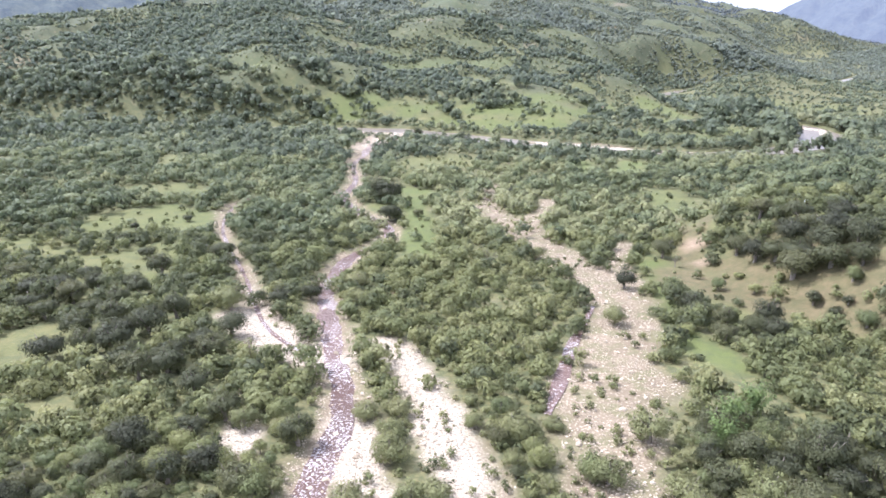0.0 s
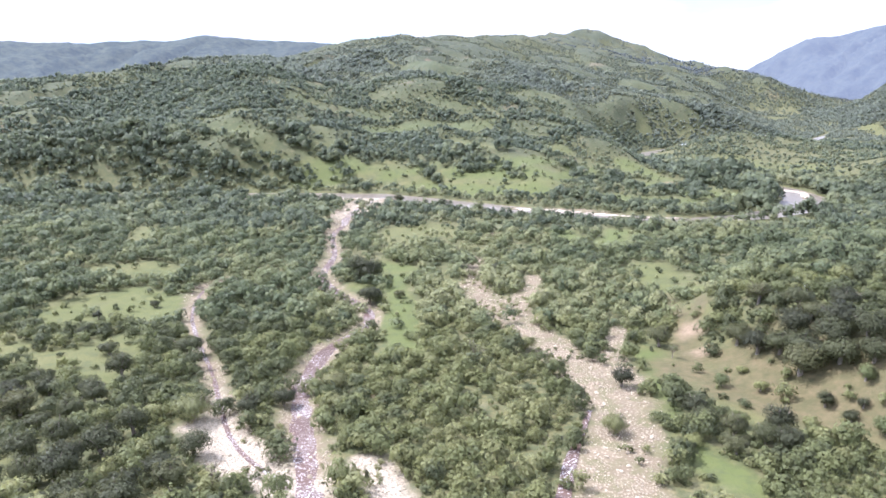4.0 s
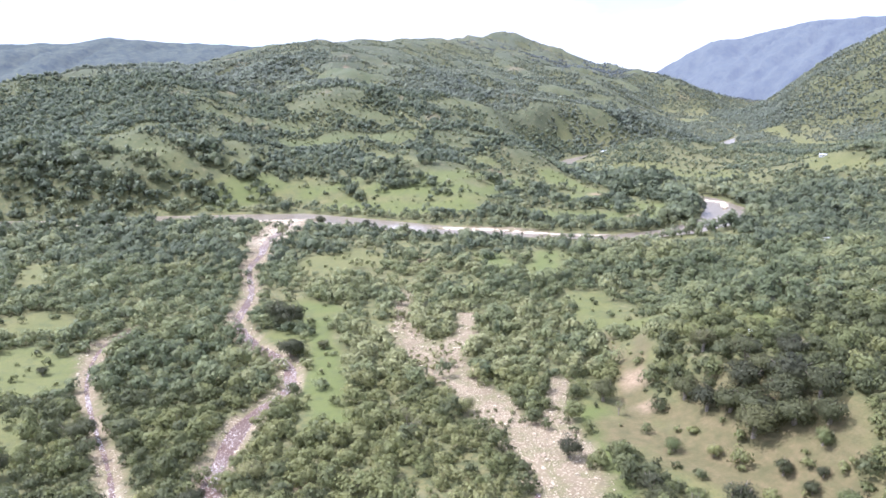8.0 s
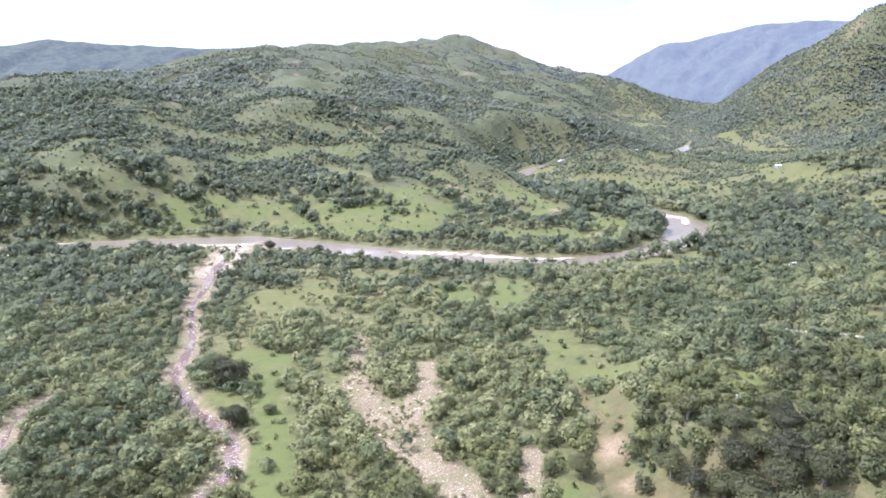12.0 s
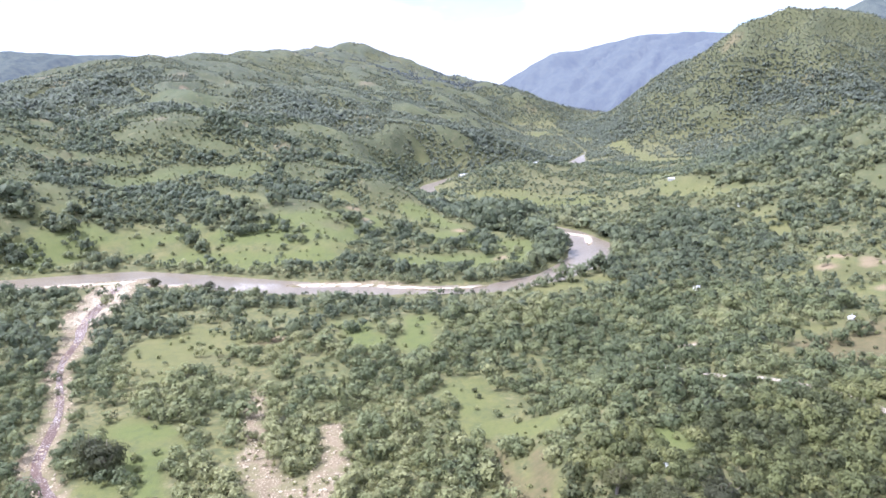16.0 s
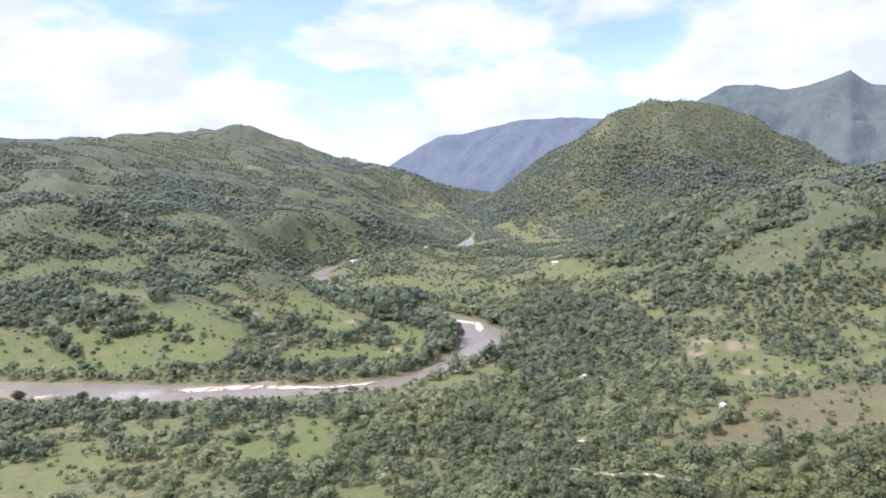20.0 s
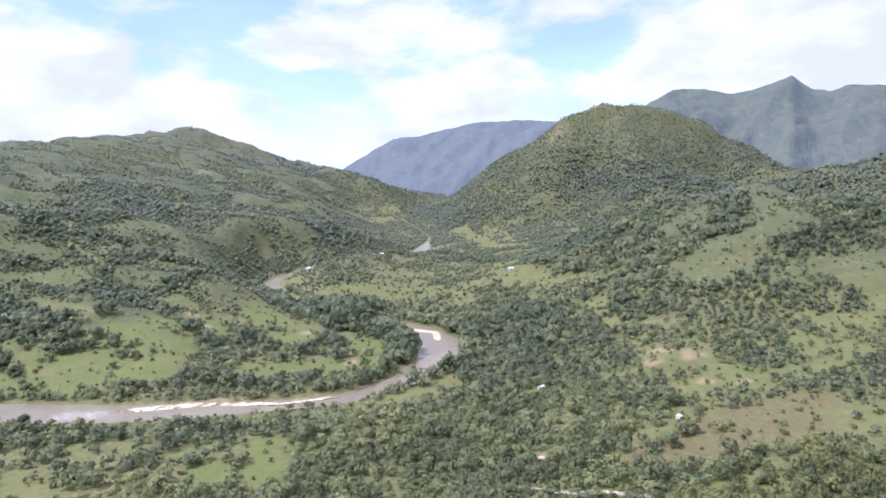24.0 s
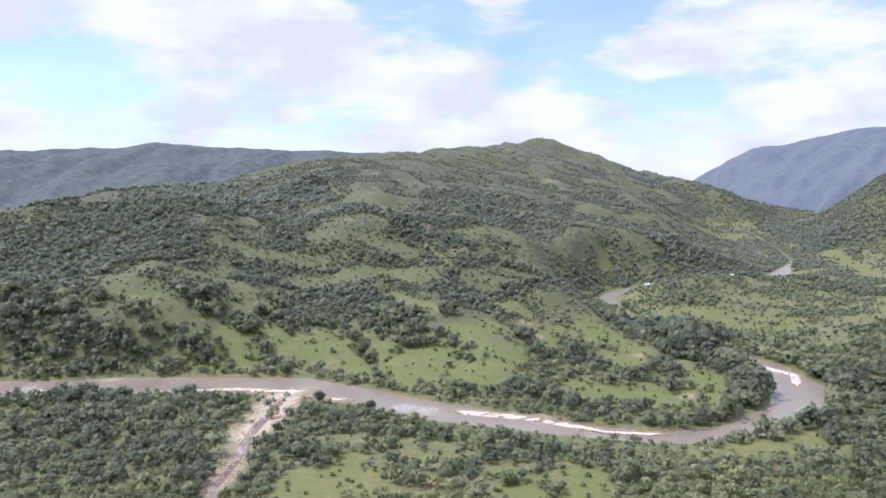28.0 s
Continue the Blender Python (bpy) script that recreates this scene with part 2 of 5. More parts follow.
def plain(x, y):
    d, _, side = along(x, y, BENCH)
    d = d * side
    w = 45 + 170 * fade(y, 330, 620)
    up = 1 + 0.028 * np.clip(760 - y, 0, 900) + 0.012 * np.clip(y - 900, 0, 3000)
    up = up + (22 * fade(d, -0.1 * w, w) + 0.045 * np.clip(d, 0, 900)) * (1 - 0.6 * fade(y, 500, 800)) * (1 - 0.9 * fade(y, 2000, 2800))
    up = up + 9 * np.exp(-((x - 410) / 38) ** 2 - ((y - 492) / 34) ** 2)
    up = up + 16 * np.exp(-((x + 330) / 120) ** 2 - ((y - 470) / 110) ** 2)
    return up


def folds(x, y):
    """Small spurs (1) and gullies (towards -1) of the hills."""
    return 1 - 2 * np.abs(rough(x, y, 180, 8, 3, 0.45))


def paced(line):
    """A crest with the way gone along it added to its values."""
    way = np.cumsum([0] + [math.hypot(b[0] - a[0], b[1] - a[1]) for a, b in zip(line[:-1], line[1:])])
    return [(*p, s) for p, s in zip(line, way)]


CRESTS = [(paced(line), fall) for line, fall in CRESTS]


def ridge(x, y, line, fall):
    """Height of a ridge that falls away from its crest, with the distance from it, the way along it, the crest's height and the side."""
    line = np.array(line, float)
    top = np.full(np.shape(x), -1e9)
    dist, way, crest, side = (np.zeros(np.shape(x)) for _ in range(4))
    for a, b in zip(line[:-1], line[1:]):
        dx, dy = b[:2] - a[:2]
        s = np.clip(((x - a[0]) * dx + (y - a[1]) * dy) / (dx * dx + dy * dy), 0, 1)
        d = np.hypot(x - a[0] - s * dx, y - a[1] - s * dy)
        z = a[2] * (1 - s) + b[2] * s
        away = np.sqrt(d * d + 400) - 20
        h = z - fall * away
        if 0.45 < fall < 0.6:  # steep spurs run out in gentler feet
            h = h + (fall - 0.34) * np.clip(away - 130, 0, None)
        more = h > top
        top, dist, crest = np.where(more, h, top), np.where(more, d, dist), np.where(more, z, crest)
        way = np.where(more, a[3] * (1 - s) + b[3] * s, way)
        side = np.where(more, np.sign((x - a[0]) * dy - (y - a[1]) * dx), side)
    return top, dist, way, crest, side


def land(x, y, carve=True):
    """Height of the ground."""
    x, y = np.asarray(x, float), np.asarray(y, float)
    base = plain(x, y) + 0.8 * rough(x, y, 60, 3)
    k = 13.0
    tops = [base / k]
    for line, fall in CRESTS:
        height, d, s, z, side = ridge(x, y, line, fall)
        # gullies that run down from the crest
        rib = 1 - 2 * np.abs(rough(s + 60 * rough(x, y, 300, 6, 2) + 0.25 * d, side * (d * 0.22 + 40), 170, 14, 3, 0.5))
        rib = np.clip(z * 0.11, 0, 34) * (rib - 0.35) * fade(d, 15, 170) * (1 if fall < 0.45 else 0.3)
        tops.append((height + rib + np.clip(z * 0.07, 0, 22) * rough(x, y, 260, 5, 4)) / k)
    top = np.max(tops, axis=0)
    h = k * (top + np.log(sum(np.exp(t - top) for t in tops)))
    hill = np.clip((h - base) / 60, 0, 1)
    h = h + hill * ((17 + 12 * fade(x, 950, 1300)) * (folds(x, y) - 0.5) + 3 * rough(x, y, 45, 9, 3))
    rd, (rz, rw), _ = along(x, y, RIVER)
    h = rz + 1.5 + (h - rz - 1.5) * fade(rd, rw, rw + 70 + 60 * fade(y, 880, 1050) + 260 * fade(y, 1500, 1700))
    if carve:
        h = h - 4.5 * (1 - fade(rd, rw - 9, rw + 3))
        for line in (CREEK, BRANCH):
            d, (w, s), _ = along(x, y, line)
            h = h - 1.4 * (1 - fade(d, w * 0.4, s + 3)) * fade(rd, rw - 4, rw + 10)
    return h


def build_hollows():
    """How deep the hill ground lies under its surroundings, on a grid."""
    xs, ys = np.arange(-1700, 3000, 20.0), np.arange(640, 4700, 20.0)
    X, Y = np.meshgrid(xs, ys)
    h = land(X.ravel(), Y.ravel(), False).reshape(X.shape)
    soft = h
    for axis in (0, 1):
        soft = sum(np.roll(soft, k, axis) * w for k, w in zip(range(-4, 5), (1, 2, 3, 4, 5, 4, 3, 2, 1))) / 25
    return xs, ys, soft - h


HOLLOW = build_hollows()


def hollow(x, y):
    """Gullies positive, noses and crests negative, in metres."""
    xs, ys, grid = HOLLOW
    u, v = np.clip((x - xs[0]) / 20, 0, len(xs) - 1.01), np.clip((y - ys[0]) / 20, 0, len(ys) - 1.01)
    i, j = u.astype(int), v.astype(int)
    a, b = u - i, v - j
    return (grid[j, i] * (1 - a) + grid[j, i + 1] * a) * (1 - b) + (grid[j + 1, i] * (1 - a) + grid[j + 1, i + 1] * a) * b


def mesh_of(name, verts, quads, smooth=True):
    """A mesh from arrays of corners and of four-sided or three-sided faces."""
    me = bpy.data.meshes.new(name)
    n, side = len(quads), quads.shape[1]
    me.vertices.add(len(verts))
    me.vertices.foreach_set("co", np.asarray(verts, np.float32).ravel())
    me.loops.add(n * side)
    me.loops.foreach_set("vertex_index", np.asarray(quads, np.int32).ravel())
    me.polygons.add(n)
    me.polygons.foreach_set("loop_start", np.arange(0, n * side, side, dtype=np.int32))
    me.polygons.foreach_set("use_smooth", np.full(n, smooth))
    me.update(calc_edges=True)
    return me


def mark(me, name, values):
    me.attributes.new(name, "FLOAT", "POINT").data.foreach_set("value", np.asarray(values, np.float32))


def mark_way(me, name, values):
    me.attributes.new(name, "FLOAT_VECTOR", "POINT").data.foreach_set("vector", np.asarray(values, np.float32).ravel())


def steps(stops):
    """Coordinates from stops of (from, spacing)."""
    out = []
    for (a, s), (b, _) in zip(stops[:-1], stops[1:]):
        out += list(np.arange(a, b, s))
    return np.array(out + [stops[-1][0]])


# ---- materials ----
def material(name, rough_=0.9, spec=0.2):
    m = bpy.data.materials.new(name)
    m.use_nodes = True
    b = m.node_tree.nodes["Principled BSDF"]
    b.inputs["Roughness"].default_value = rough_
    b.inputs["Specular IOR Level"].default_value = spec
    return m, m.node_tree.nodes, m.node_tree.links, b


def node(nodes, kind, **values):
    n = nodes.new(kind)
    for key, v in values.items():
        n.inputs[key.replace("_", " ")].default_value = v
    return n


def noise_at(nodes, links, scale, detail=4, rough_=0.55, vec=None):
    n = node(nodes, "ShaderNodeTexNoise", Scale=scale, Detail=detail, Roughness=rough_)
    links.new((vec or nodes.new("ShaderNodeNewGeometry").outputs["Position"]), n.inputs["Vector"])
    return n.outputs["Fac"]


def ramp(nodes, links, fac, stops):
    r = nodes.new("ShaderNodeValToRGB")
    links.new(fac, r.inputs[0])
    e = r.color_ramp.elements
    while len(e) < len(stops):
        e.new(0.5)
    for el, (p, c) in zip(e, stops):
        el.position, el.color = p, (*c, 1)
    return r.outputs[0]


def mix(nodes, links, fac, a, b, kind="MIX"):
    m = nodes.new("ShaderNodeMix")
    m.data_type, m.blend_type = "RGBA", kind
    if hasattr(fac, "is_linked"):
        links.new(fac, m.inputs["Factor"])
    else:
        m.inputs["Factor"].default_value = fac
    for sock, v in (("A", a), ("B", b)):
        if hasattr(v, "is_linked"):
            links.new(v, m.inputs[sock])
        else:
            m.inputs[sock].default_value = (*v, 1)
    return m.outputs["Result"]


def maths(nodes, links, op, a, b=0.5):
    m = nodes.new("ShaderNodeMath")
    m.operation = op
    for k, v in enumerate((a, b)):
        if hasattr(v, "is_linked"):
            links.new(v, m.inputs[k])
        else:
            m.inputs[k].default_value = v
    return m.outputs[0]


def attribute(nodes, name):
    a = nodes.new("ShaderNodeAttribute")
    a.attribute_name = name
    return a.outputs["Fac"]


def bump(nodes, links, b, height, strength, distance):
    n = node(nodes, "ShaderNodeBump", Strength=strength, Distance=distance)
    links.new(height, n.inputs["Height"])
    links.new(n.outputs[0], b.inputs["Normal"])


def ground_material():
    m, n, l, b = material("grass_and_earth", 0.9, 0.25)
    fine, mid, big = noise_at(n, l, 0.9, 6), noise_at(n, l, 0.05, 6, 0.65), noise_at(n, l, 0.008, 4)
    grass = ramp(n, l, mid, [(0.25, (0.082, 0.082, 0.029)), (0.5, (0.136, 0.123, 0.043)), (0.75, (0.189, 0.149, 0.064))])
    grass = mix(n, l, 0.4, grass, ramp(n, l, fine, [(0.3, (0.064, 0.070, 0.026)), (0.7, (0.185, 0.165, 0.074))]))
    grass = mix(n, l, maths(n, l, "MULTIPLY", big, 0.4), grass, (0.180, 0.160, 0.074))
    grass = mix(n, l, maths(n, l, "MULTIPLY", attribute(n, "lush"), 0.6), grass, (0.096, 0.114, 0.031))
    grass = mix(n, l, maths(n, l, "MULTIPLY", attribute(n, "upland"), 0.9), grass, ramp(n, l, mid, [(0.3, (0.033, 0.044, 0.023)), (0.5, (0.048, 0.056, 0.029)), (0.7, (0.066, 0.069, 0.040))]))
    # haze painted into the grass colour: greyer and bluer on higher ground
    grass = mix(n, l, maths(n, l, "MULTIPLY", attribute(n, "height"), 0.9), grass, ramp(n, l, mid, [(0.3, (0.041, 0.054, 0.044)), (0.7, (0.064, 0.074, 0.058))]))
    floor = ramp(n, l, fine, [(0.3, (0.065, 0.066, 0.026)), (0.7, (0.140, 0.130, 0.051))])
    grass = mix(n, l, maths(n, l, "MULTIPLY", attribute(n, "wooded"), 0.85), grass, floor)
    open_ = ramp(n, l, mid, [(0.3, (0.077, 0.084, 0.026)), (0.5, (0.104, 0.105, 0.034)), (0.7, (0.135, 0.120, 0.047))])
    open_ = mix(n, l, 0.3, open_, ramp(n, l, fine, [(0.3, (0.077, 0.086, 0.026)), (0.7, (0.185, 0.176, 0.068))]))
    open_ = mix(n, l, maths(n, l, "MULTIPLY", attribute(n, "lush"), 0.8), open_, (0.090, 0.110, 0.029))
    tuft = noise_at(n, l, 0.3, 5, 0.7)
    grass = mix(n, l, ramp(n, l, tuft, [(0.42, (0.75, 0.75, 0.75)), (0.56, (0, 0, 0))]), grass, (0.062, 0.072, 0.030))
    grass = mix(n, l, ramp(n, l, noise_at(n, l, 0.11, 5, 0.7), [(0.55, (0, 0, 0)), (0.68, (0.55, 0.55, 0.55))]), grass, (0.20, 0.175, 0.095))
    grass = mix(n, l, maths(n, l, "MULTIPLY", attribute(n, "pasture"), 0.85), grass, open_)
    low = ramp(n, l, noise_at(n, l, 0.16, 6, 0.75), [(0.36, (0.7, 0.7, 0.7)), (0.50, (0, 0, 0))])
    grass = mix(n, l, low, grass, (0.070, 0.080, 0.033))
    grass = mix(n, l, maths(n, l, "MULTIPLY", attribute(n, "brown"), 0.85), grass, ramp(n, l, noise_at(n, l, 0.25, 6, 0.65), [(0.3, (0.072, 0.067, 0.029)), (0.5, (0.104, 0.086, 0.040)), (0.7, (0.148, 0.111, 0.058))]))
    grass = mix(n, l, attribute(n, "crop"), grass, ramp(n, l, fine, [(0.3, (0.070, 0.076, 0.029)), (0.7, (0.111, 0.106, 0.039))]))
    soil = ramp(n, l, fine, [(0.3, (0.170, 0.122, 0.074)), (0.7, (0.285, 0.212, 0.135))])
    grass = mix(n, l, maths(n, l, "MULTIPLY", attribute(n, "bare"), maths(n, l, "ADD", mid, 0.3)), grass, soil)
    cells = n.new("ShaderNodeTexVoronoi")
    cells.inputs["Scale"].default_value = 0.9
    l.new(n.new("ShaderNodeNewGeometry").outputs["Position"], cells.inputs["Vector"])
    sand = ramp(n, l, mid, [(0.35, (0.176, 0.139, 0.084)), (0.65, (0.288, 0.230, 0.148))])
    stone = mix(n, l, 0.5, sand, ramp(n, l, cells.outputs["Distance"], [(0.1, (0.416, 0.348, 0.246)), (0.45, (0.120, 0.091, 0.056))]))
    stone = mix(n, l, ramp(n, l, noise_at(n, l, 0.12, 4), [(0.48, (0, 0, 0)), (0.60, (0.75, 0.75, 0.75))]), stone, (0.130, 0.120, 0.056))
    stone = mix(n, l, attribute(n, "pale"), stone, ramp(n, l, noise_at(n, l, 1.6, 5, 0.7), [(0.36, (0.143, 0.112, 0.076)), (0.48, (0.319, 0.266, 0.189)), (0.62, (0.470, 0.408, 0.302))]))
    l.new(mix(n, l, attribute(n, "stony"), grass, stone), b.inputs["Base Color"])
    bump(n, l, b, fine, 0.7, 0.5)
    return m


def leaf_material(name, tones, single=False, grain=1.6, gap=0.44, thin_=0.3, haze_sheen=0.03):
    """Sprays of small leaves with gaps between them, in tones from dark to light, chosen tree by tree."""
    m, n, l, b = material(name, 0.6, 0.3)
    # pale bluish sheen, raised for farther trees to imitate haze
    b.inputs["Sheen Weight"].default_value = haze_sheen
    b.inputs["Sheen Roughness"].default_value = 0.6
    b.inputs["Sheen Tint"].default_value = (0.93, 0.96, 1.0, 1)
    own = n.new("ShaderNodeObjectInfo").outputs["Random"] if single else attribute(n, "tint")
    leaf = n.new("ShaderNodeNewGeometry").outputs["Random Per Island"]
    fine = noise_at(n, l, grain, 3, 0.7)
    col = ramp(n, l, own, list(zip((0.05, 0.4, 0.75, 1.0), tones)))
    lit = mix(n, l, 1.0, col, (1.55, 1.5, 1.4), "MULTIPLY")
    col = mix(n, l, maths(n, l, "MULTIPLY", leaf, 0.5), col, lit)
    col = mix(n, l, ramp(n, l, fine, [(0.46, (0, 0, 0)), (0.66, (0.8, 0.8, 0.8))]), col, lit)
    # light falls on the crown as on one soft skin, roughened by its leaves
    skin = n.new("ShaderNodeAttribute")
    skin.attribute_name = "skin"
    turned = n.new("ShaderNodeVectorTransform")
    turned.vector_type, turned.convert_from, turned.convert_to = "NORMAL", "OBJECT", "WORLD"
    l.new(skin.outputs["Vector"], turned.inputs[0])
    relief = node(n, "ShaderNodeBump", Strength=0.6, Distance=0.5 / grain)
    l.new(fine, relief.inputs["Height"])
    l.new(turned.outputs[0], relief.inputs["Normal"])
    l.new(relief.outputs[0], b.inputs["Normal"])
    l.new(col, b.inputs["Base Color"])
    thin = n.new("ShaderNodeBsdfTranslucent")
    l.new(col, thin.inputs["Color"])
    both = node(n, "ShaderNodeMixShader", Fac=thin_)
    l.new(b.outputs[0], both.inputs[1])
    l.new(thin.outputs[0], both.inputs[2])
    holes = node(n, "ShaderNodeMixShader")
    l.new(ramp(n, l, fine, [(gap - 0.01, (0, 0, 0)), (gap + 0.01, (1, 1, 1))]), holes.inputs[0])
    l.new(n.new("ShaderNodeBsdfTransparent").outputs[0], holes.inputs[1])
    l.new(both.outputs[0], holes.inputs[2])
    l.new(holes.outputs[0], n["Material Output"].inputs["Surface"])
    return m


def water_material(name, a, c, broken, shine=0.3):
    m, n, l, b = material(name, 0.3, shine)
    ripple, mud = noise_at(n, l, 0.35, 5, 0.65), noise_at(n, l, 0.03, 3)
    froth = maths(n, l, "ADD", noise_at(n, l, broken, 7, 0.75), maths(n, l, "MULTIPLY", attribute(n, "foam"), 0.145))
    white = ramp(n, l, froth, [(0.66, (0, 0, 0)), (0.74, (1, 1, 1))])
    l.new(mix(n, l, white, ramp(n, l, mud, [(0.3, a), (0.7, c)]), (0.56, 0.53, 0.50)), b.inputs["Base Color"])
    l.new(maths(n, l, "ADD", maths(n, l, "MULTIPLY", white, 0.5), 0.3), b.inputs["Roughness"])
    bump(n, l, b, ripple, 0.6, 0.6)
    return m


def plain_material(name, a, c, scale=2.0, rough_=0.85):
    m, n, l, b = material(name, rough_)
    l.new(ramp(n, l, noise_at(n, l, scale, 5), [(0.3, a), (0.7, c)]), b.inputs["Base Color"])
    bump(n, l, b, noise_at(n, l, scale * 3, 5), 0.4, 0.05)
    return m


def stone_material():
    m, n, l, b = material("bleached_stone", 0.85, 0.3)
    one = n.new("ShaderNodeNewGeometry").outputs["Random Per Island"]
    own = maths(n, l, "FRACT", maths(n, l, "ADD", one, n.new("ShaderNodeObjectInfo").outputs["Random"]), 0)
    col = ramp(n, l, own, [(0.0, (0.176, 0.137, 0.089)), (0.3, (0.319, 0.262, 0.178)), (0.7, (0.479, 0.407, 0.285)), (1.0, (0.302, 0.223, 0.147))])
    grain = noise_at(n, l, 3.0, 6, 0.65)
    l.new(mix(n, l, 0.35, col, ramp(n, l, grain, [(0.35, (0.176, 0.148, 0.101)), (0.65, (0.521, 0.449, 0.319))])), b.inputs["Base Color"])
    bump(n, l, b, grain, 0.5, 0.1)
    return m


def range_material(name, dark, light, haze_glow):
    """A far range: wooded folds, with haze painted on as a faint blue emission."""
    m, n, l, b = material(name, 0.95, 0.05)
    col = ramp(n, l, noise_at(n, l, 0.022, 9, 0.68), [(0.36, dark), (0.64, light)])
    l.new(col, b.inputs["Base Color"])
    b.inputs["Emission Color"].default_value = (*haze_glow, 1)
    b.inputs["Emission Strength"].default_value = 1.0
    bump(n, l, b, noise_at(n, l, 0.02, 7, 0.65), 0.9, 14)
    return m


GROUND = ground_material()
NEAR_TONES = ((0.078, 0.088, 0.038), (0.126, 0.140, 0.054), (0.158, 0.167, 0.064), (0.182, 0.186, 0.076))
LEAF = leaf_material("broad_leaves", NEAR_TONES, grain=2.6, gap=0.455, thin_=0.38)
LEAF_FLAT = leaf_material("floodplain_leaves", ((0.080, 0.098, 0.044), (0.130, 0.148, 0.064), (0.166, 0.178, 0.076), (0.192, 0.198, 0.088)), grain=2.2, gap=0.46, thin_=0.28, haze_sheen=0.05)
LEAF_DARK = leaf_material("dark_leaves", ((0.039, 0.042, 0.019), (0.053, 0.058, 0.023), (0.069, 0.074, 0.029), (0.090, 0.090, 0.035)), True, grain=3.4, gap=0.45)
LEAF_GREEN = leaf_material("green_leaves", ((0.098, 0.116, 0.044), (0.122, 0.138, 0.051), (0.152, 0.162, 0.060), (0.176, 0.184, 0.066)), True, grain=3.6, gap=0.46)
LEAF_SCRUB = leaf_material("olive_scrub_leaves", ((0.140, 0.150, 0.060), (0.156, 0.163, 0.066), (0.170, 0.174, 0.072), (0.184, 0.184, 0.080)), True, grain=4.2, gap=0.47)
# distance haze is mixed into these tones: paler and bluer, valley to ridge
VALLEY_LEAF = leaf_material("valley_leaves", ((0.082, 0.100, 0.056), (0.128, 0.148, 0.076), (0.166, 0.180, 0.088), (0.196, 0.203, 0.102)), grain=1.5, gap=0.44, thin_=0.4, haze_sheen=0.06)
MID_LEAF = leaf_material("hazy_slope_leaves", ((0.086, 0.107, 0.064), (0.127, 0.151, 0.084), (0.161, 0.180, 0.093), (0.187, 0.196, 0.096)), grain=0.9, gap=0.41, thin_=0.4, haze_sheen=0.12)
FAR_LEAF = leaf_material("hazy_distant_leaves", ((0.112, 0.133, 0.091), (0.137, 0.158, 0.102), (0.150, 0.168, 0.105), (0.164, 0.175, 0.102)), grain=0.6, gap=0.37, thin_=0.48, haze_sheen=0.2)
RIDGE_LEAF = leaf_material("hazy_ridge_leaves", ((0.087, 0.106, 0.112), (0.104, 0.125, 0.124), (0.121, 0.143, 0.133), (0.138, 0.158, 0.143)), grain=0.35, gap=0.3, thin_=0.5, haze_sheen=0.3)
CANE_LEAF = leaf_material("bamboo_leaves", ((0.11, 0.16, 0.045), (0.14, 0.19, 0.055), (0.16, 0.20, 0.06), (0.18, 0.21, 0.07)), grain=3.0, gap=0.3)
CANE = plain_material("bamboo_cane", (0.16, 0.20, 0.06), (0.24, 0.26, 0.10), 2.0, 0.5)
BARK = plain_material("bark", (0.16, 0.13, 0.10), (0.30, 0.26, 0.21), 3.0)
STONE = stone_material()
GRAVEL = plain_material("pale_gravel", (0.32, 0.26, 0.195), (0.52, 0.44, 0.35), 0.35, 0.95)
EARTH = plain_material("pale_earth", (0.24, 0.20, 0.15), (0.44, 0.385, 0.305), 0.8, 0.95)
PLASTER = plain_material("white_plaster", (0.66, 0.64, 0.60), (0.80, 0.79, 0.76), 1.2)
TIN = plain_material("weathered_metal_sheet", (0.62, 0.63, 0.63), (0.80, 0.80, 0.79), 0.8, 0.45)
DARK_WOOD = plain_material("dark_wood", (0.05, 0.04, 0.03), (0.10, 0.08, 0.06), 4.0)
WATER = water_material("silty_water", (0.146, 0.120, 0.086), (0.192, 0.160, 0.118), 0.7)
CREEK_WATER = water_material("creek_water", (0.085, 0.054, 0.041), (0.135, 0.090, 0.071), 1.5, 0.05)
# the last colour of each is the emission that imitates haze
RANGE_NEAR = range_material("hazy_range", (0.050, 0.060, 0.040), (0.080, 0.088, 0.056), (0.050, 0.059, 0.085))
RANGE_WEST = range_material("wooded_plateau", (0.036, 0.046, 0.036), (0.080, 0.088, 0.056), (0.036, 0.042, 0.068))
RANGE_FAR = range_material("hazy_blue_range", (0.045, 0.054, 0.044), (0.068, 0.076, 0.056), (0.092, 0.103, 0.154))


# ---- ground ----
# open grass, as strips: from, to, half width
PASTURE_NEAR = [(-194, 321, -165, 356, 9), (-165, 271, -140, 260, 8), (-219, 424, -183, 424, 12), (-184, 383, -151, 369, 8), (-210, 366, -189, 369, 9), (-132, 226, -121, 218, 3), (89, 262, 90, 234, 6)]
PASTURE_NEAR += [(-54, 460, -33, 446, 7), (-43, 426, -28, 300, 8), (-55, 551, -32, 585, 12), (-45, 520, -26, 593, 9), (-214, 422, -192, 437, 14), (-205, 350, -160, 352, 19), (-178, 285, -152, 297, 16), (-222, 308, -196, 293, 16), (-265, 586, -230, 498, 10), (-136, 182, -143, 202, 9), (-117, 150, -111, 156, 5), (66, 211, 73, 191, 7), (95, 258, 127, 227, 13), (77, 320, 63, 219, 4), (98, 327, 91, 286, 8), (128, 245, 131, 228, 10), (113, 281, 131, 240, 10)]
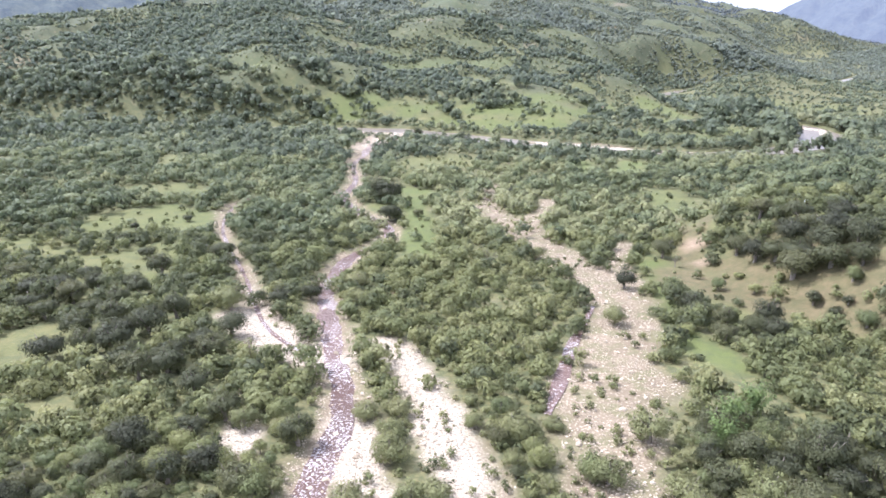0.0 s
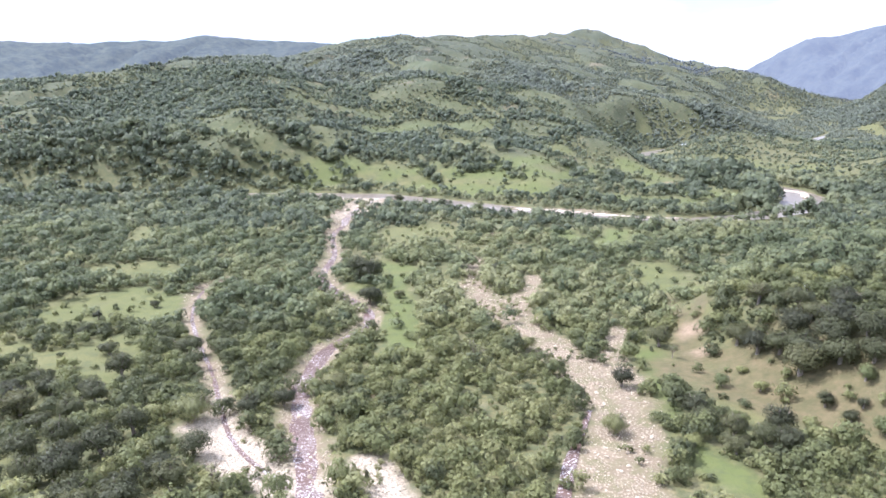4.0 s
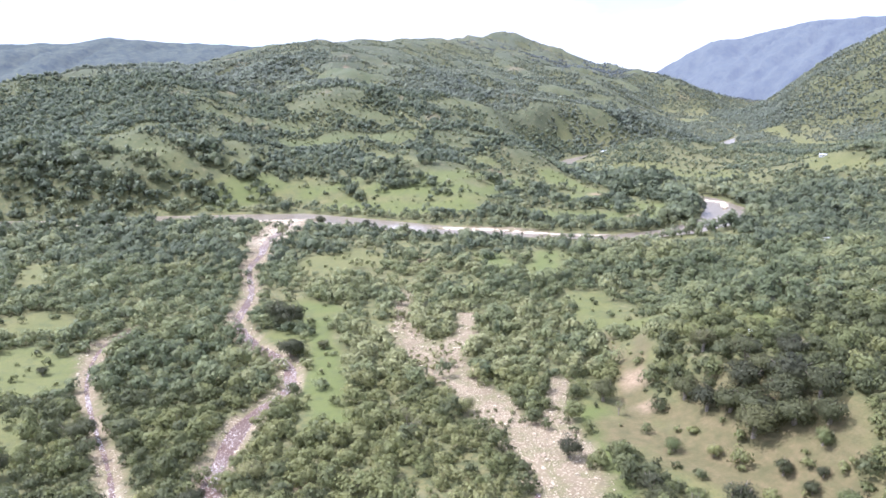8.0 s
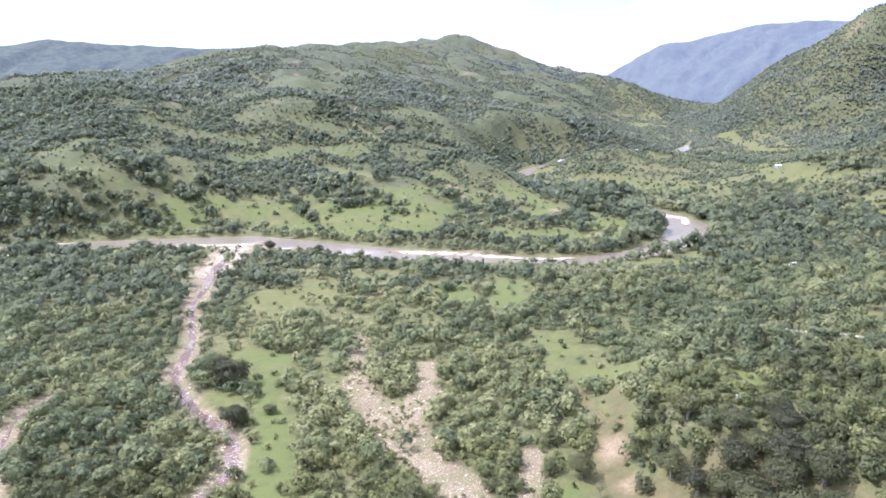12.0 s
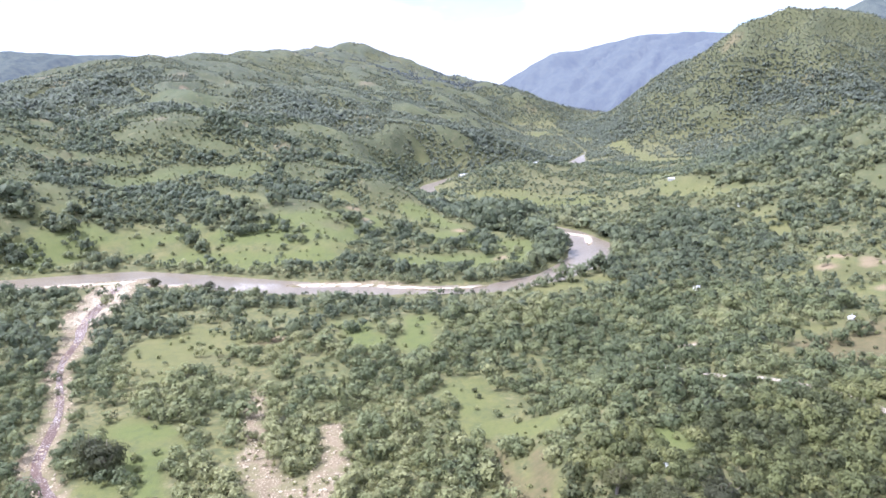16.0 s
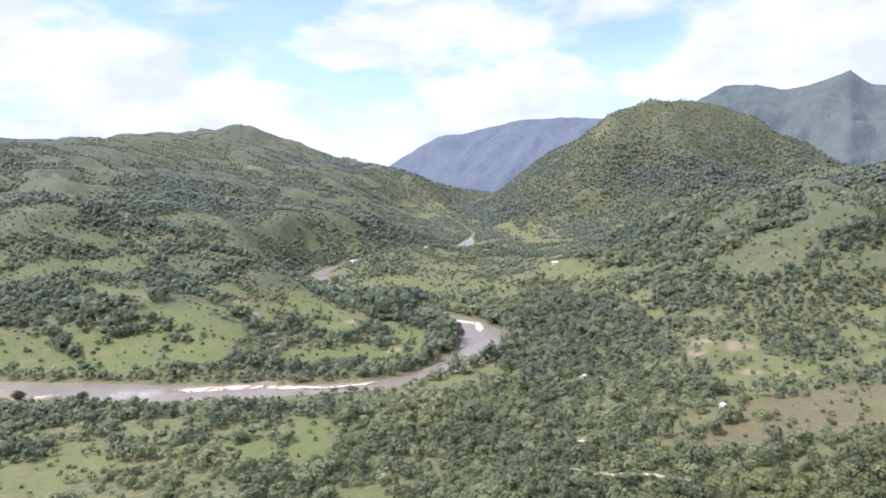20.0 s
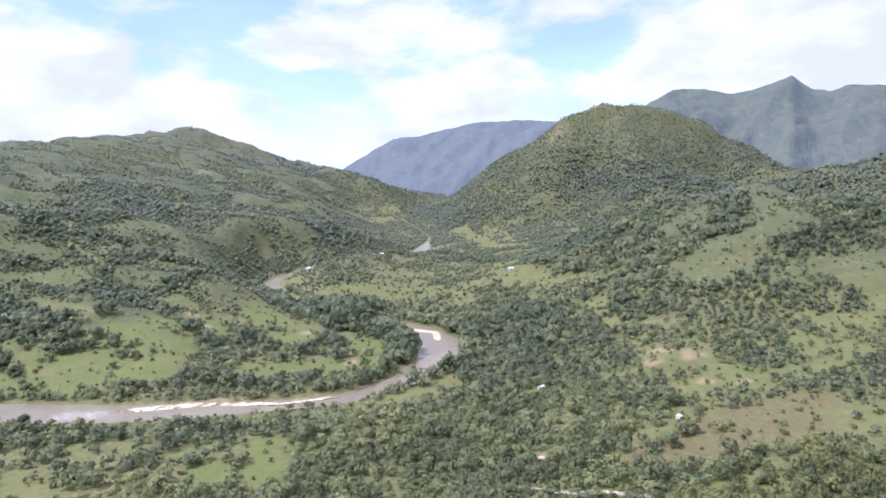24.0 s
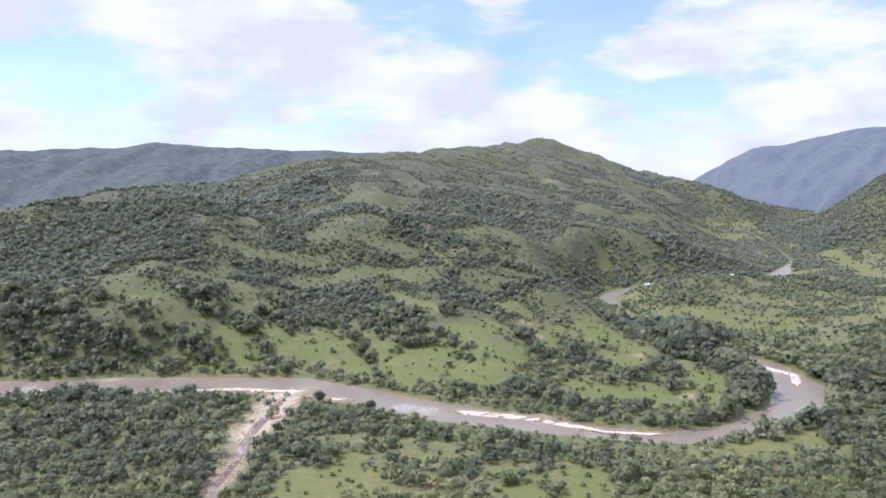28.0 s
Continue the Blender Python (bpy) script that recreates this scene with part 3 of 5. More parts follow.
MEADOW = [(-36, 594, 8, 491, 14), (13, 626, 42, 571, 14), (61, 594, 80, 560, 10), (108, 579, 121, 533, 10), (37, 523, 52, 478, 12), (114, 459, 129, 412, 10), (103, 399, 127, 369, 8), (69, 338, 103, 348, 8), (111, 361, 110, 330, 6), (-17, 463, -10, 406, 8), (50, 575, 85, 534, 10), (-99, 394, -76, 377, 4), (-108, 323, -78, 314, 5), (-101, 394, -88, 377, 4), (-199, 646, -175, 686, 10), (357, 609, 283, 477, 8), (166, 349, 175, 332, 8), (9, 622, 31, 547, 12)]
LOW_SCRUB = [(-28, 607, 39, 623, 19), (0, 518, 37, 523, 11), (-38, 654, 32, 643, 14)]
PASTURE_MID = [(-55, 547, -41, 575, 12), (-47, 443, -53, 403, 14), (76, 592, 84, 549, 9), (106, 400, 131, 386, 7), (105, 344, 106, 321, 6), (396, 484, 428, 478, 17), (-63, 560, -32, 610, 13), (-59, 460, -35, 428, 10), (-21, 594, 26, 571, 16), (76, 583, 79, 538, 13), (124, 579, 105, 521, 11)]
PASTURE_MID += [(114, 450, 105, 398, 11), (109, 402, 137, 379, 10), (204, 613, 311, 627, 15), (229, 418, 238, 411, 6), (275, 368, 360, 352, 22), (326, 388, 400, 370, 17), (261, 377, 307, 380, 9), (348, 502, 409, 465, 16), (390, 439, 405, 411, 10), (266, 330, 284, 311, 8), (217, 273, 241, 278, 12), (153, 324, 156, 311, 7)]
PASTURE_BEND = [(170, 756, 265, 742, 30), (225, 855, 285, 800, 34), (228, 985, 245, 920, 22), (-51, 850, 84, 782, 14), (0, 880, 100, 840, 30), (53, 895, 145, 934, 26), (103, 833, 153, 907, 17), (-285, 1219, -225, 1176, 16), (-187, 1189, -137, 1188, 25), (-140, 1105, -90, 1138, 26), (-59, 1155, 22, 1145, 28), (-187, 882, -145, 908, 26), (-93, 886, -47, 910, 19), (-64, 849, 16, 801, 14), (-112, 1565, -42, 1511, 38)]
PASTURE_VALLEY = [(350, 1115, 412, 1042, 14), (452, 1049, 507, 1045, 16), (581, 961, 589, 824, 13), (593, 830, 598, 748, 12), (602, 649, 590, 581, 14), (845, 1439, 887, 1353, 24), (488, 690, 484, 614, 14), (453, 500, 499, 484, 14), (387, 551, 391, 509, 11), (262, 629, 311, 627, 10), (650, 650, 661, 586, 30), (642, 522, 776, 508, 30), (571, 532, 689, 493, 16), (463, 409, 532, 380, 15)]
# dry stony beds: x, y, half width
DRY_MAIN = [(69, 325, 4), (60, 295, 7), (52, 258, 12), (46, 215, 15), (36, 175, 17), (30, 140, 16), (25, 90, 16)]
DRY_UPPER = [(7, 482, 4), (4, 425, 8), (6, 388, 11), (20, 350, 11), (34, 305, 10), (44, 265, 10)]
DRY_FORK = [(40, 424, 6), (36, 395, 8), (24, 355, 9)]
DRY_LEFT = [(-31, 200, 4), (-18, 176, 7), (-8, 152, 8), (0, 125, 9), (8, 80, 9)]
DRY_EDGE = [(-66, 168, 3), (-58, 148, 5), (-54, 135, 4)]
DRY = (DRY_MAIN, DRY_UPPER, DRY_FORK, DRY_LEFT, DRY_EDGE)
# gravel bars in the river
BARS = [[(45, 726, 7), (115, 702, 8), (158, 668, 6), (203, 659, 4)], [(-252, 795, 7), (-165, 800, 11), (-112, 788, 18), (-82, 793, 14)], [(-72, 766, 9), (-45, 760, 7)], [(357, 850, 6), (380, 808, 6), (362, 770, 5)], [(-345, 815, 7), (-315, 788, 8)]]
RAPIDS = [(-360, 815, 30), (-290, 845, 20), (5, 738, 24), (25, 730, 20), (315, 735, 22), (335, 705, 16), (-90, 795, 20), (-55, 765, 16), (770, 1570, 25)]
# earth road and paths: x, y, half width
ROAD = [(190, 392, 1.5), (198, 379, 1.6), (210, 362, 1.6), (222, 356, 1.6), (235, 335, 1.6), (242, 314, 1.8), (236, 290, 1.8)]
PATH_UP = [(232, 402, 1.0), (228, 412, 1.4), (231, 424, 1.2), (226, 440, 0.9)]
SCARS = [(388, 484, 6), (413, 474, 6), (389, 438, 7), (145, 975, 9), (149, 919, 9), (254, 749, 9), (253, 887, 9), (-75, 1642, 12), (496, 1908, 12), (230, 410, 8), (203, 346, 7), (23, 573, 7), (97, 312, 7), (94, 290, 5), (412, 499, 10), (425, 478, 11), (405, 420, 5), (-35, 250, 3)]

SPUR_GRASS = [(-69, 563, -47, 604, 11), (-58, 454, -35, 428, 13), (-22, 572, 32, 556, 12), (117, 440, 123, 415, 6), (107, 403, 134, 385, 6), (583, 977, 597, 764, 8), (399, 1097, 467, 1040, 7), (199, 351, 203, 345, 3), (-368, 1006, -326, 1020, 26), (-331, 974, -236, 910, 16), (-323, 1050, -226, 1029, 16), (-280, 1201, -224, 1189, 16), (-241, 1072, -190, 994, 12), (-191, 1187, -136, 1184, 16), (-152, 1087, -95, 1145, 16), (-56, 1165, 22, 1113, 20), (-194, 910, -155, 886, 14), (-205, 948, -167, 982, 14)]
SPUR_GRASS += [(-129, 889, -99, 925, 14), (-66, 858, -9, 885, 20), (-41, 844, 26, 813, 20), (3, 872, 71, 904, 22), (48, 797, 102, 806, 16), (90, 908, 153, 918, 16), (112, 1006, 140, 1006, 14), (-283, 1385, -264, 1345, 16), (-131, 1533, -38, 1429, 30), (-77, 1273, -4, 1230, 16), (-37, 1864, 18, 1754, 30), (424, 1744, 600, 1994, 34), (319, 2182, 405, 2160, 40), (100, 1344, 167, 1341, 22), (216, 1284, 268, 1314, 16), (843, 2048, 1102, 2427, 30), (350, 1450, 351, 1391, 16), (-152, 1293, -113, 1268, 14)]
SPUR_GRASS += [(-15, 1050, 48, 962, 14), (377, 436, 416, 434, 20), (372, 371, 399, 316, 30), (302, 386, 375, 385, 22), (616, 1034, 603, 893, 16), (418, 1014, 502, 999, 16), (329, 1150, 355, 1073, 14), (528, 716, 488, 627, 12), (608, 647, 604, 599, 30), (658, 636, 712, 583, 40), (650, 516, 774, 519, 40), (908, 787, 728, 630, 26), (445, 553, 383, 462, 10), (208, 629, 310, 640, 12), (484, 506, 492, 478, 20), (513, 457, 514, 424, 22)]
SPUR_GRASS += [(580, 460, 697, 466, 30), (975, 1768, 845, 1377, 24), (682, 1170, 676, 1072, 14)]
BROWN = [(95, 258, 127, 227, 13), (113, 281, 131, 240, 11), (128, 245, 131, 228, 10), (98, 327, 91, 286, 7), (80, 272, 110, 250, 10), (107, 244, 125, 221, 12), (107, 382, 89, 286, 5), (117, 361, 96, 301, 4), (99, 281, 125, 238, 6), (73, 267, 96, 265, 5), (275, 368, 360, 352, 20), (326, 388, 400, 370, 15), (12, 567, 26, 571, 5)]
# closed woods: both ends and half width
WOODS_FAR = [(-552, 1139, -448, 1288, 60), (-450, 947, -359, 912, 22), (-559, 1211, -407, 1440, 50), (-378, 1351, -175, 1814, 45), (-412, 888, -308, 879, 16), (-278, 898, -199, 882, 14), (-268, 991, -212, 942, 12), (-220, 1060, -161, 1053, 16), (-164, 999, -130, 962, 10), (-77, 959, -44, 876, 8), (-119, 1066, -19, 971, 9), (45, 1092, 96, 982, 22), (41, 1273, 92, 1235, 22), (136, 1705, 182, 1554, 50), (491, 1627, 532, 1449, 60), (470, 1425, 585, 1311, 26), (605, 1521, 718, 1517, 30), (128, 919, 143, 855, 12)]
WOODS_FAR += [(184, 911, 200, 827, 14), (102, 767, 141, 733, 10), (253, 1033, 309, 962, 12), (-114, 1468, -5, 1316, 30), (13, 1349, 103, 1399, 28), (-71, 1201, -29, 1205, 14), (148, 1186, 254, 1131, 16), (310, 1290, 300, 1121, 14), (-14, 867, 3, 886, 5), (50, 864, 60, 833, 8), (764, 1061, 796, 930, 40), (1310, 1442, 1472, 1326, 60), (1309, 1639, 1357, 1371, 60), (669, 573, 764, 550, 26), (508, 648, 532, 566, 26), (538, 538, 614, 487, 26), (496, 817, 446, 630, 26), (700, 678, 911, 830, 16)]
WOODS_FAR += [(719, 1381, 712, 1179, 22), (322, 984, 325, 831, 12), (1258, 2601, 1014, 1833, 50), (463, 384, 531, 379, 20), (449, 445, 489, 455, 16)]
HEDGES = [(255, 369, 312, 383, 5), (245, 352, 280, 322, 5), (282, 315, 324, 309, 5), (492, 676, 361, 482, 12), (397, 611, 316, 435, 12), (314, 389, 382, 395, 3), (465, 493, 524, 473, 14), (438, 537, 485, 516, 10), (382, 395, 435, 380, 4), (408, 698, 304, 493, 14), (327, 653, 250, 456, 12)]
HEDGES += [(-54, 1057, 12, 924, 16), (-29, 668, 52, 654, 8), (-15, 605, 27, 566, 6), (196, 788, 272, 852, 7), (272, 852, 245, 762, 9), (145, 718, 206, 717, 5), (365, 917, 312, 720, 6), (195, 684, 249, 664, 4), (-47, 888, -19, 827, 7), (0, 880, 40, 874, 5), (-70, 866, -41, 893, 4), (-41, 893, 3, 940, 3)]
HEDGES += [(3, 940, 52, 950, 3), (-162, 1147, -114, 1195, 4), (-177, 924, -121, 852, 9), (22, 788, 89, 756, 5), (37, 899, 68, 848, 5), (136, 737, 169, 706, 4), (-197, 1043, -169, 1115, 11), (-89, 1073, -36, 1047, 12), (47, 1098, 132, 1212, 13), (112, 1039, 201, 1126, 8), (-141, 950, -117, 1048, 4), (-71, 1028, -22, 1044, 6)]
WOODS_FAR += [(-425, 912, -315, 881, 28), (-273, 878, -220, 858, 9), (-490, 1007, -394, 974, 28), (271, 1311, 393, 1403, 22), (405, 770, 432, 666, 14)]
WOODS_NEAR = [(254, 1067, 369, 930, 15), (337, 857, 311, 721, 13), (218, 665, 286, 688, 9), (92, 763, 156, 718, 9), (268, 994, 321, 819, 13), (284, 723, 325, 784, 11), (405, 775, 417, 604, 20), (192, 490, 220, 468, 14), (147, 512, 188, 514, 13), (-627, 919, -385, 708, 23), (-286, 426, -223, 404, 10), (-334, 494, -235, 465, 9), (112, 313, 135, 261, 10), (224, 518, 175, 315, 15), (221, 331, 224, 294, 8)]
WOODS_NEAR += [(-174, 245, -150, 218, 8), (-159, 245, -145, 252, 6), (-122, 195, -123, 219, 6), (-103, 181, -75, 183, 7), (113, 294, 123, 251, 9), (102, 300, 111, 286, 7), (75, 247, 70, 223, 5), (85, 203, 92, 196, 6), (-53, 269, -42, 245, 4), (153, 304, 143, 256, 10), (-59, 334, -87, 354, 5), (-242, 466, -286, 430, 8), (128, 475, 192, 460, 7), (-69, 426, -48, 398, 5), (-128, 307, -110, 295, 7)]
WOODS_NEAR += [(-165, 238, -118, 205, 11), (-30, 494, -3, 469, 7), (-149, 642, -120, 605, 11), (-74, 509, -97, 554, 4), (-118, 509, -108, 450, 7), (-85, 712, -13, 695, 11), (-95, 645, -50, 605, 9), (-317, 756, -246, 750, 11), (-231, 642, -146, 638, 16), (2, 600, 74, 576, 9), (68, 660, 120, 621, 9), (315, 598, 354, 534, 14), (184, 503, 232, 458, 11)]
SCRUB = [(-30, 269, 23, 270, 10), (-10, 225, 22, 217, 11), (-1, 180, 13, 178, 9), (-17, 215, -1, 193, 6), (-33, 189, -30, 166, 4), (-55, 171, -42, 166, 5), (-120, 225, -90, 228, 5), (-98, 282, -74, 281, 7), (-78, 246, -72, 240, 5), (52, 173, 63, 173, 4), (-24, 283, 6, 278, 6), (40, 347, 52, 311, 7), (-23, 331, -4, 355, 5), (14, 411, 24, 393, 7)]
PALE = [(-32, 152, -24, 122, 4), (-24, 122, -12, 85, 5), (-10, 156, 2, 110, 6), (-60, 150, -57, 142, 3), (-62, 202, -54, 190, 6), (-83, 225, -59, 196, 9), (-58, 192, -41, 187, 5), (-84, 240, -92, 257, 3), (-29, 200, -6, 150, 5), (-104, 772, -112, 665, 11)]


def capsules(x, y, strips, soft=0.5):
    x, y = np.atleast_1d(x), np.atleast_1d(y)
    out = np.zeros(np.shape(x))
    wob = rough(x, y, 26, 12, 4, 0.6)
    for x1, y1, x2, y2, r in strips:
        near = (x > min(x1, x2) - 2.2 * r) & (x < max(x1, x2) + 2.2 * r) & (y > min(y1, y2) - 2.2 * r) & (y < max(y1, y2) + 2.2 * r)
        if near.any():
            d = along(x[near], y[near], [(x1, y1), (x2, y2)])[0] + (0.6 * r + 4) * wob[near]
            out[near] = np.maximum(out[near], 1 - fade(d, r * (1 - soft), r * (1 + soft)))
    return out


def open_grass(x, y):
    return np.maximum.reduce([capsules(x, y, p) for p in (PASTURE_NEAR, PASTURE_MID, PASTURE_BEND, PASTURE_VALLEY, SPUR_GRASS, BROWN)])


def dense(x, y):
    """Dark closed woods; in the west part of the darkness is a painted cloud shadow."""
    # woods thickened and darkened to stand in for a cloud's shadow
    west_shade = 0.75 * fade(-x, 90, 220) * fade(y, 560, 680) * (1 - fade(y, 1500, 1900)) * fade(rough(x, y, 80, 39, 3), -0.35, 0.0)
    creekside = 0.85 * fade(-x, 58, 95) * fade(y, 190, 260) * (1 - fade(y, 640, 710)) * fade(rough(x, y, 55, 38, 3), -0.35, 0.0)
    return np.maximum.reduce([capsules(x, y, WOODS_FAR), capsules(x, y, WOODS_NEAR), 0.9 * capsules(x, y, HEDGES), west_shade * (1 - capsules(x, y, SPUR_GRASS)), creekside * (1 - capsules(x, y, PASTURE_NEAR))])


def stony(x, y):
    out = np.zeros(np.shape(x))
    wob = rough(x, y, 11, 21, 3)
    for line in (CREEK, BRANCH):
        d, (w, s), _ = along(x, y, line)
        out = np.maximum(out, 1 - fade(d + 0.3 * s * wob + np.clip(s - 7, 0, 20) * rough(x, y, 34, 22, 3), s - 1.0, s + 2.0))
    for line in DRY:
        d, (s,), _ = along(x, y, line)
        out = np.maximum(out, 1 - fade(d + 0.55 * s * wob, s * 0.6, s * 1.1))
    for line in BARS:
        d, (s,), _ = along(x, y, line)
        out = np.maximum(out, 1 - fade(d + 0.3 * s * wob, s * 0.8, s * 1.15))
    return np.maximum(out, capsules(x, y, PALE, 0.2))


def wooded(x, y):
    """How much of the ground is under trees, 0 to 1."""
    n = rough(x, y, 58, 31, 4, 0.65)
    m = rough(x, y, 260, 33, 3)
    gaps = 0.02 + 0.34 * fade(y, 650, 900)
    flat_ = 0.2 + 0.8 * fade(n - gaps, -0.52, -0.20)
    flat_ = np.maximum(flat_, 0.95 * scrubby(x, y) * fade(n, -0.85, -0.6))
    lines = np.abs(rough(0.8 * x + 0.6 * y, 0.35 * y - 0.5 * x, 120, 37, 3))
    dip = np.clip(0.045 * hollow(x, y), -0.42, 0.42)
    upland = 0.20 + 0.80 * fade(0.55 * n + 0.25 * m + dip + 0.25 * (0.2 - lines), -0.24, -0.06)
    right = 0.38 + 0.62 * fade(0.6 * n + 0.25 * m + dip + 0.2 * (0.2 - lines), -0.46, -0.22)
    right = np.maximum(right, 0.8 * fade(x, 1080, 1250) * fade(y, 1150, 1350) * fade(n, -0.75, -0.3))
    hill = fade(land_cheap(x, y), 14, 40)
    on_right = fade(x - 0.3 * y, 180, 330)
    c = flat_ * (1 - hill) + (upland * (1 - on_right) + right * on_right) * hill
    c = c * (1 - 0.97 * open_grass(x, y)) * (1 - 0.8 * capsules(x, y, LOW_SCRUB)) * (1 - 0.72 * capsules(x, y, MEADOW))
    c = np.maximum(c, 0.97 * dense(x, y)) * (1 - 0.95 * stony(x, y))
    for line, w in ((ROAD, 1.4), (PATH_UP, 3.0)):
        c = c * fade(along(x, y, line)[0], w, w + 3)
    rd, (_, rw), side = along(x, y, RIVER)
    banks = (1 - fade(rd, rw + 8, rw + 20)) * (1 - capsules(x, y, [(-51, 840, 84, 775, 14), (204, 615, 311, 632, 12)]))
    c = np.maximum(c, 0.85 * banks) * (1 - capsules(x, y, [(300, 1228, 345, 1250, 16), (690, 1440, 745, 1480, 24)]))
    return np.where(rd < rw + 2, 0, c)


def land_cheap(x, y):
    """How high the ground stands over the valley floor."""
    return np.maximum(land(x, y, False) - plain(x, y), 0)


def bare(x, y):
    out = np.zeros(np.shape(x))
    wob = rough(x, y, 8, 41, 3)
    for cx, cy, r in SCARS:
        out = np.maximum(out, 1 - fade(np.hypot(x - cx, y - cy) + 0.5 * r * wob, 0.6 * r, 1.2 * r))
    hill = fade(land_cheap(x, y), 30, 60)
    return np.maximum(out, 0.4 * hill * fade(rough(x, y, 90, 44, 3), 0.42, 0.6))


def bar_lift(x, y):
    out = np.zeros(np.shape(x))
    wob = rough(x, y, 11, 21, 3)
    for line in BARS:
        d, (s,), _ = along(x, y, line)
        out = np.maximum(out, 1 - fade(d + 0.3 * s * wob, s * 0.5, s * 1.2))
    return out


def surface(x, y):
    """The ground with its gravel bars."""
    h = land(x, y)
    _, (rz, _), _ = along(x, y, RIVER)
    b = bar_lift(x, y)
    return np.where(b > 0, np.maximum(h, h * (1 - b) + (rz + 0.7) * b), h) + 0.25 * rough(x, y, 9, 51, 2)


def build_ground():
    xs = steps([(-4300, 150), (-1500, 36), (-700, 15), (-400, 7), (-180, 3.5), (180, 6), (480, 12), (1100, 16), (1850, 60), (4500, 70)])
    ys = steps([(-1600, 200), (-200, 20), (110, 3.5), (480, 6), (900, 12), (1500, 15), (2300, 30), (3300, 45), (5200, 45)])
    X, Y = np.meshgrid(xs, ys)
    x, y = X.ravel(), Y.ravel()
    z = surface(x, y)
    nx, ny = len(xs), len(ys)
    i = (np.arange(ny - 1)[:, None] * nx + np.arange(nx - 1)).ravel()
    me = mesh_of("ground", np.stack([x, y, z], 1), np.stack([i, i + 1, i + nx + 1, i + nx], 1))
    mark(me, "wooded", wooded(x, y))
    mark(me, "stony", stony(x, y))
    mark(me, "bare", bare(x, y))
    mark(me, "pasture", open_grass(x, y) * (1 - 0.7 * fade(z, 22, 90)))
    mark(me, "brown", capsules(x, y, BROWN))
    mark(me, "pale", capsules(x, y, PALE))
    mark(me, "lush", np.maximum.reduce([capsules(x, y, [(-43, 426, -28, 300, 9), (66, 211, 73, 191, 8), (153, 324, 156, 311, 8), (73, 290, 64, 225, 4), (76, 583, 79, 538, 14), (119, 574, 110, 529, 8), (-54, 452, -35, 448, 9), (-29, 280, -32, 338, 7)]), 0.85 * capsules(x, y, PASTURE_BEND), 0.5 * fade(rough(x, y, 140, 61), 0.1, 0.4)]))
    mark(me, "crop", capsules(x, y, [(383, 474, 402, 464, 14)], 0.15))
    # how strongly haze is painted into the grass colour, by height
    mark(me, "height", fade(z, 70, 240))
    mark(me, "upland", fade(land_cheap(x, y), 8, 45) * np.maximum(fade(y, 420, 620), fade(x, 380, 500)))
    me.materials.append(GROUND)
    tagged(new("ground", me), "grassy valley floor climbing into wooded hills", "ground", kind="structure")


def ribbon(name, line, half, level, material_, label, category, across=7, foam=None):
    """A sheet along a polyline, rounded at its turns."""
    pts = np.array([p[:2] for p in line], float)
    for _ in range(4):  # cut the corners
        a, b = pts[:-1], pts[1:]
        pts = np.concatenate([pts[:1], np.stack([0.75 * a + 0.25 * b, 0.25 * a + 0.75 * b], 1).reshape(-1, 2), pts[-1:]])
    way = np.gradient(pts, axis=0)
    way /= np.linalg.norm(way, axis=1)[:, None]
    side = np.stack([way[:, 1], -way[:, 0]], 1)
    w = half(pts[:, 0], pts[:, 1])
    xy = pts[:, None] + side[:, None] * (w[:, None] * np.linspace(-1, 1, across))[..., None]
    z = level(xy[..., 0], xy[..., 1], pts)
    verts = np.concatenate([xy, z[..., None]], 2).reshape(-1, 3)
    i = (np.arange(len(pts) - 1)[:, None] * across + np.arange(across - 1)).ravel()
    me = mesh_of(name, verts, np.stack([i, i + 1, i + across + 1, i + across], 1))
    if foam is not None:
        mark(me, "foam", foam(verts[:, 0], verts[:, 1]))
    me.materials.append(material_)
    return tagged(new(name, me), label, category, kind="structure")


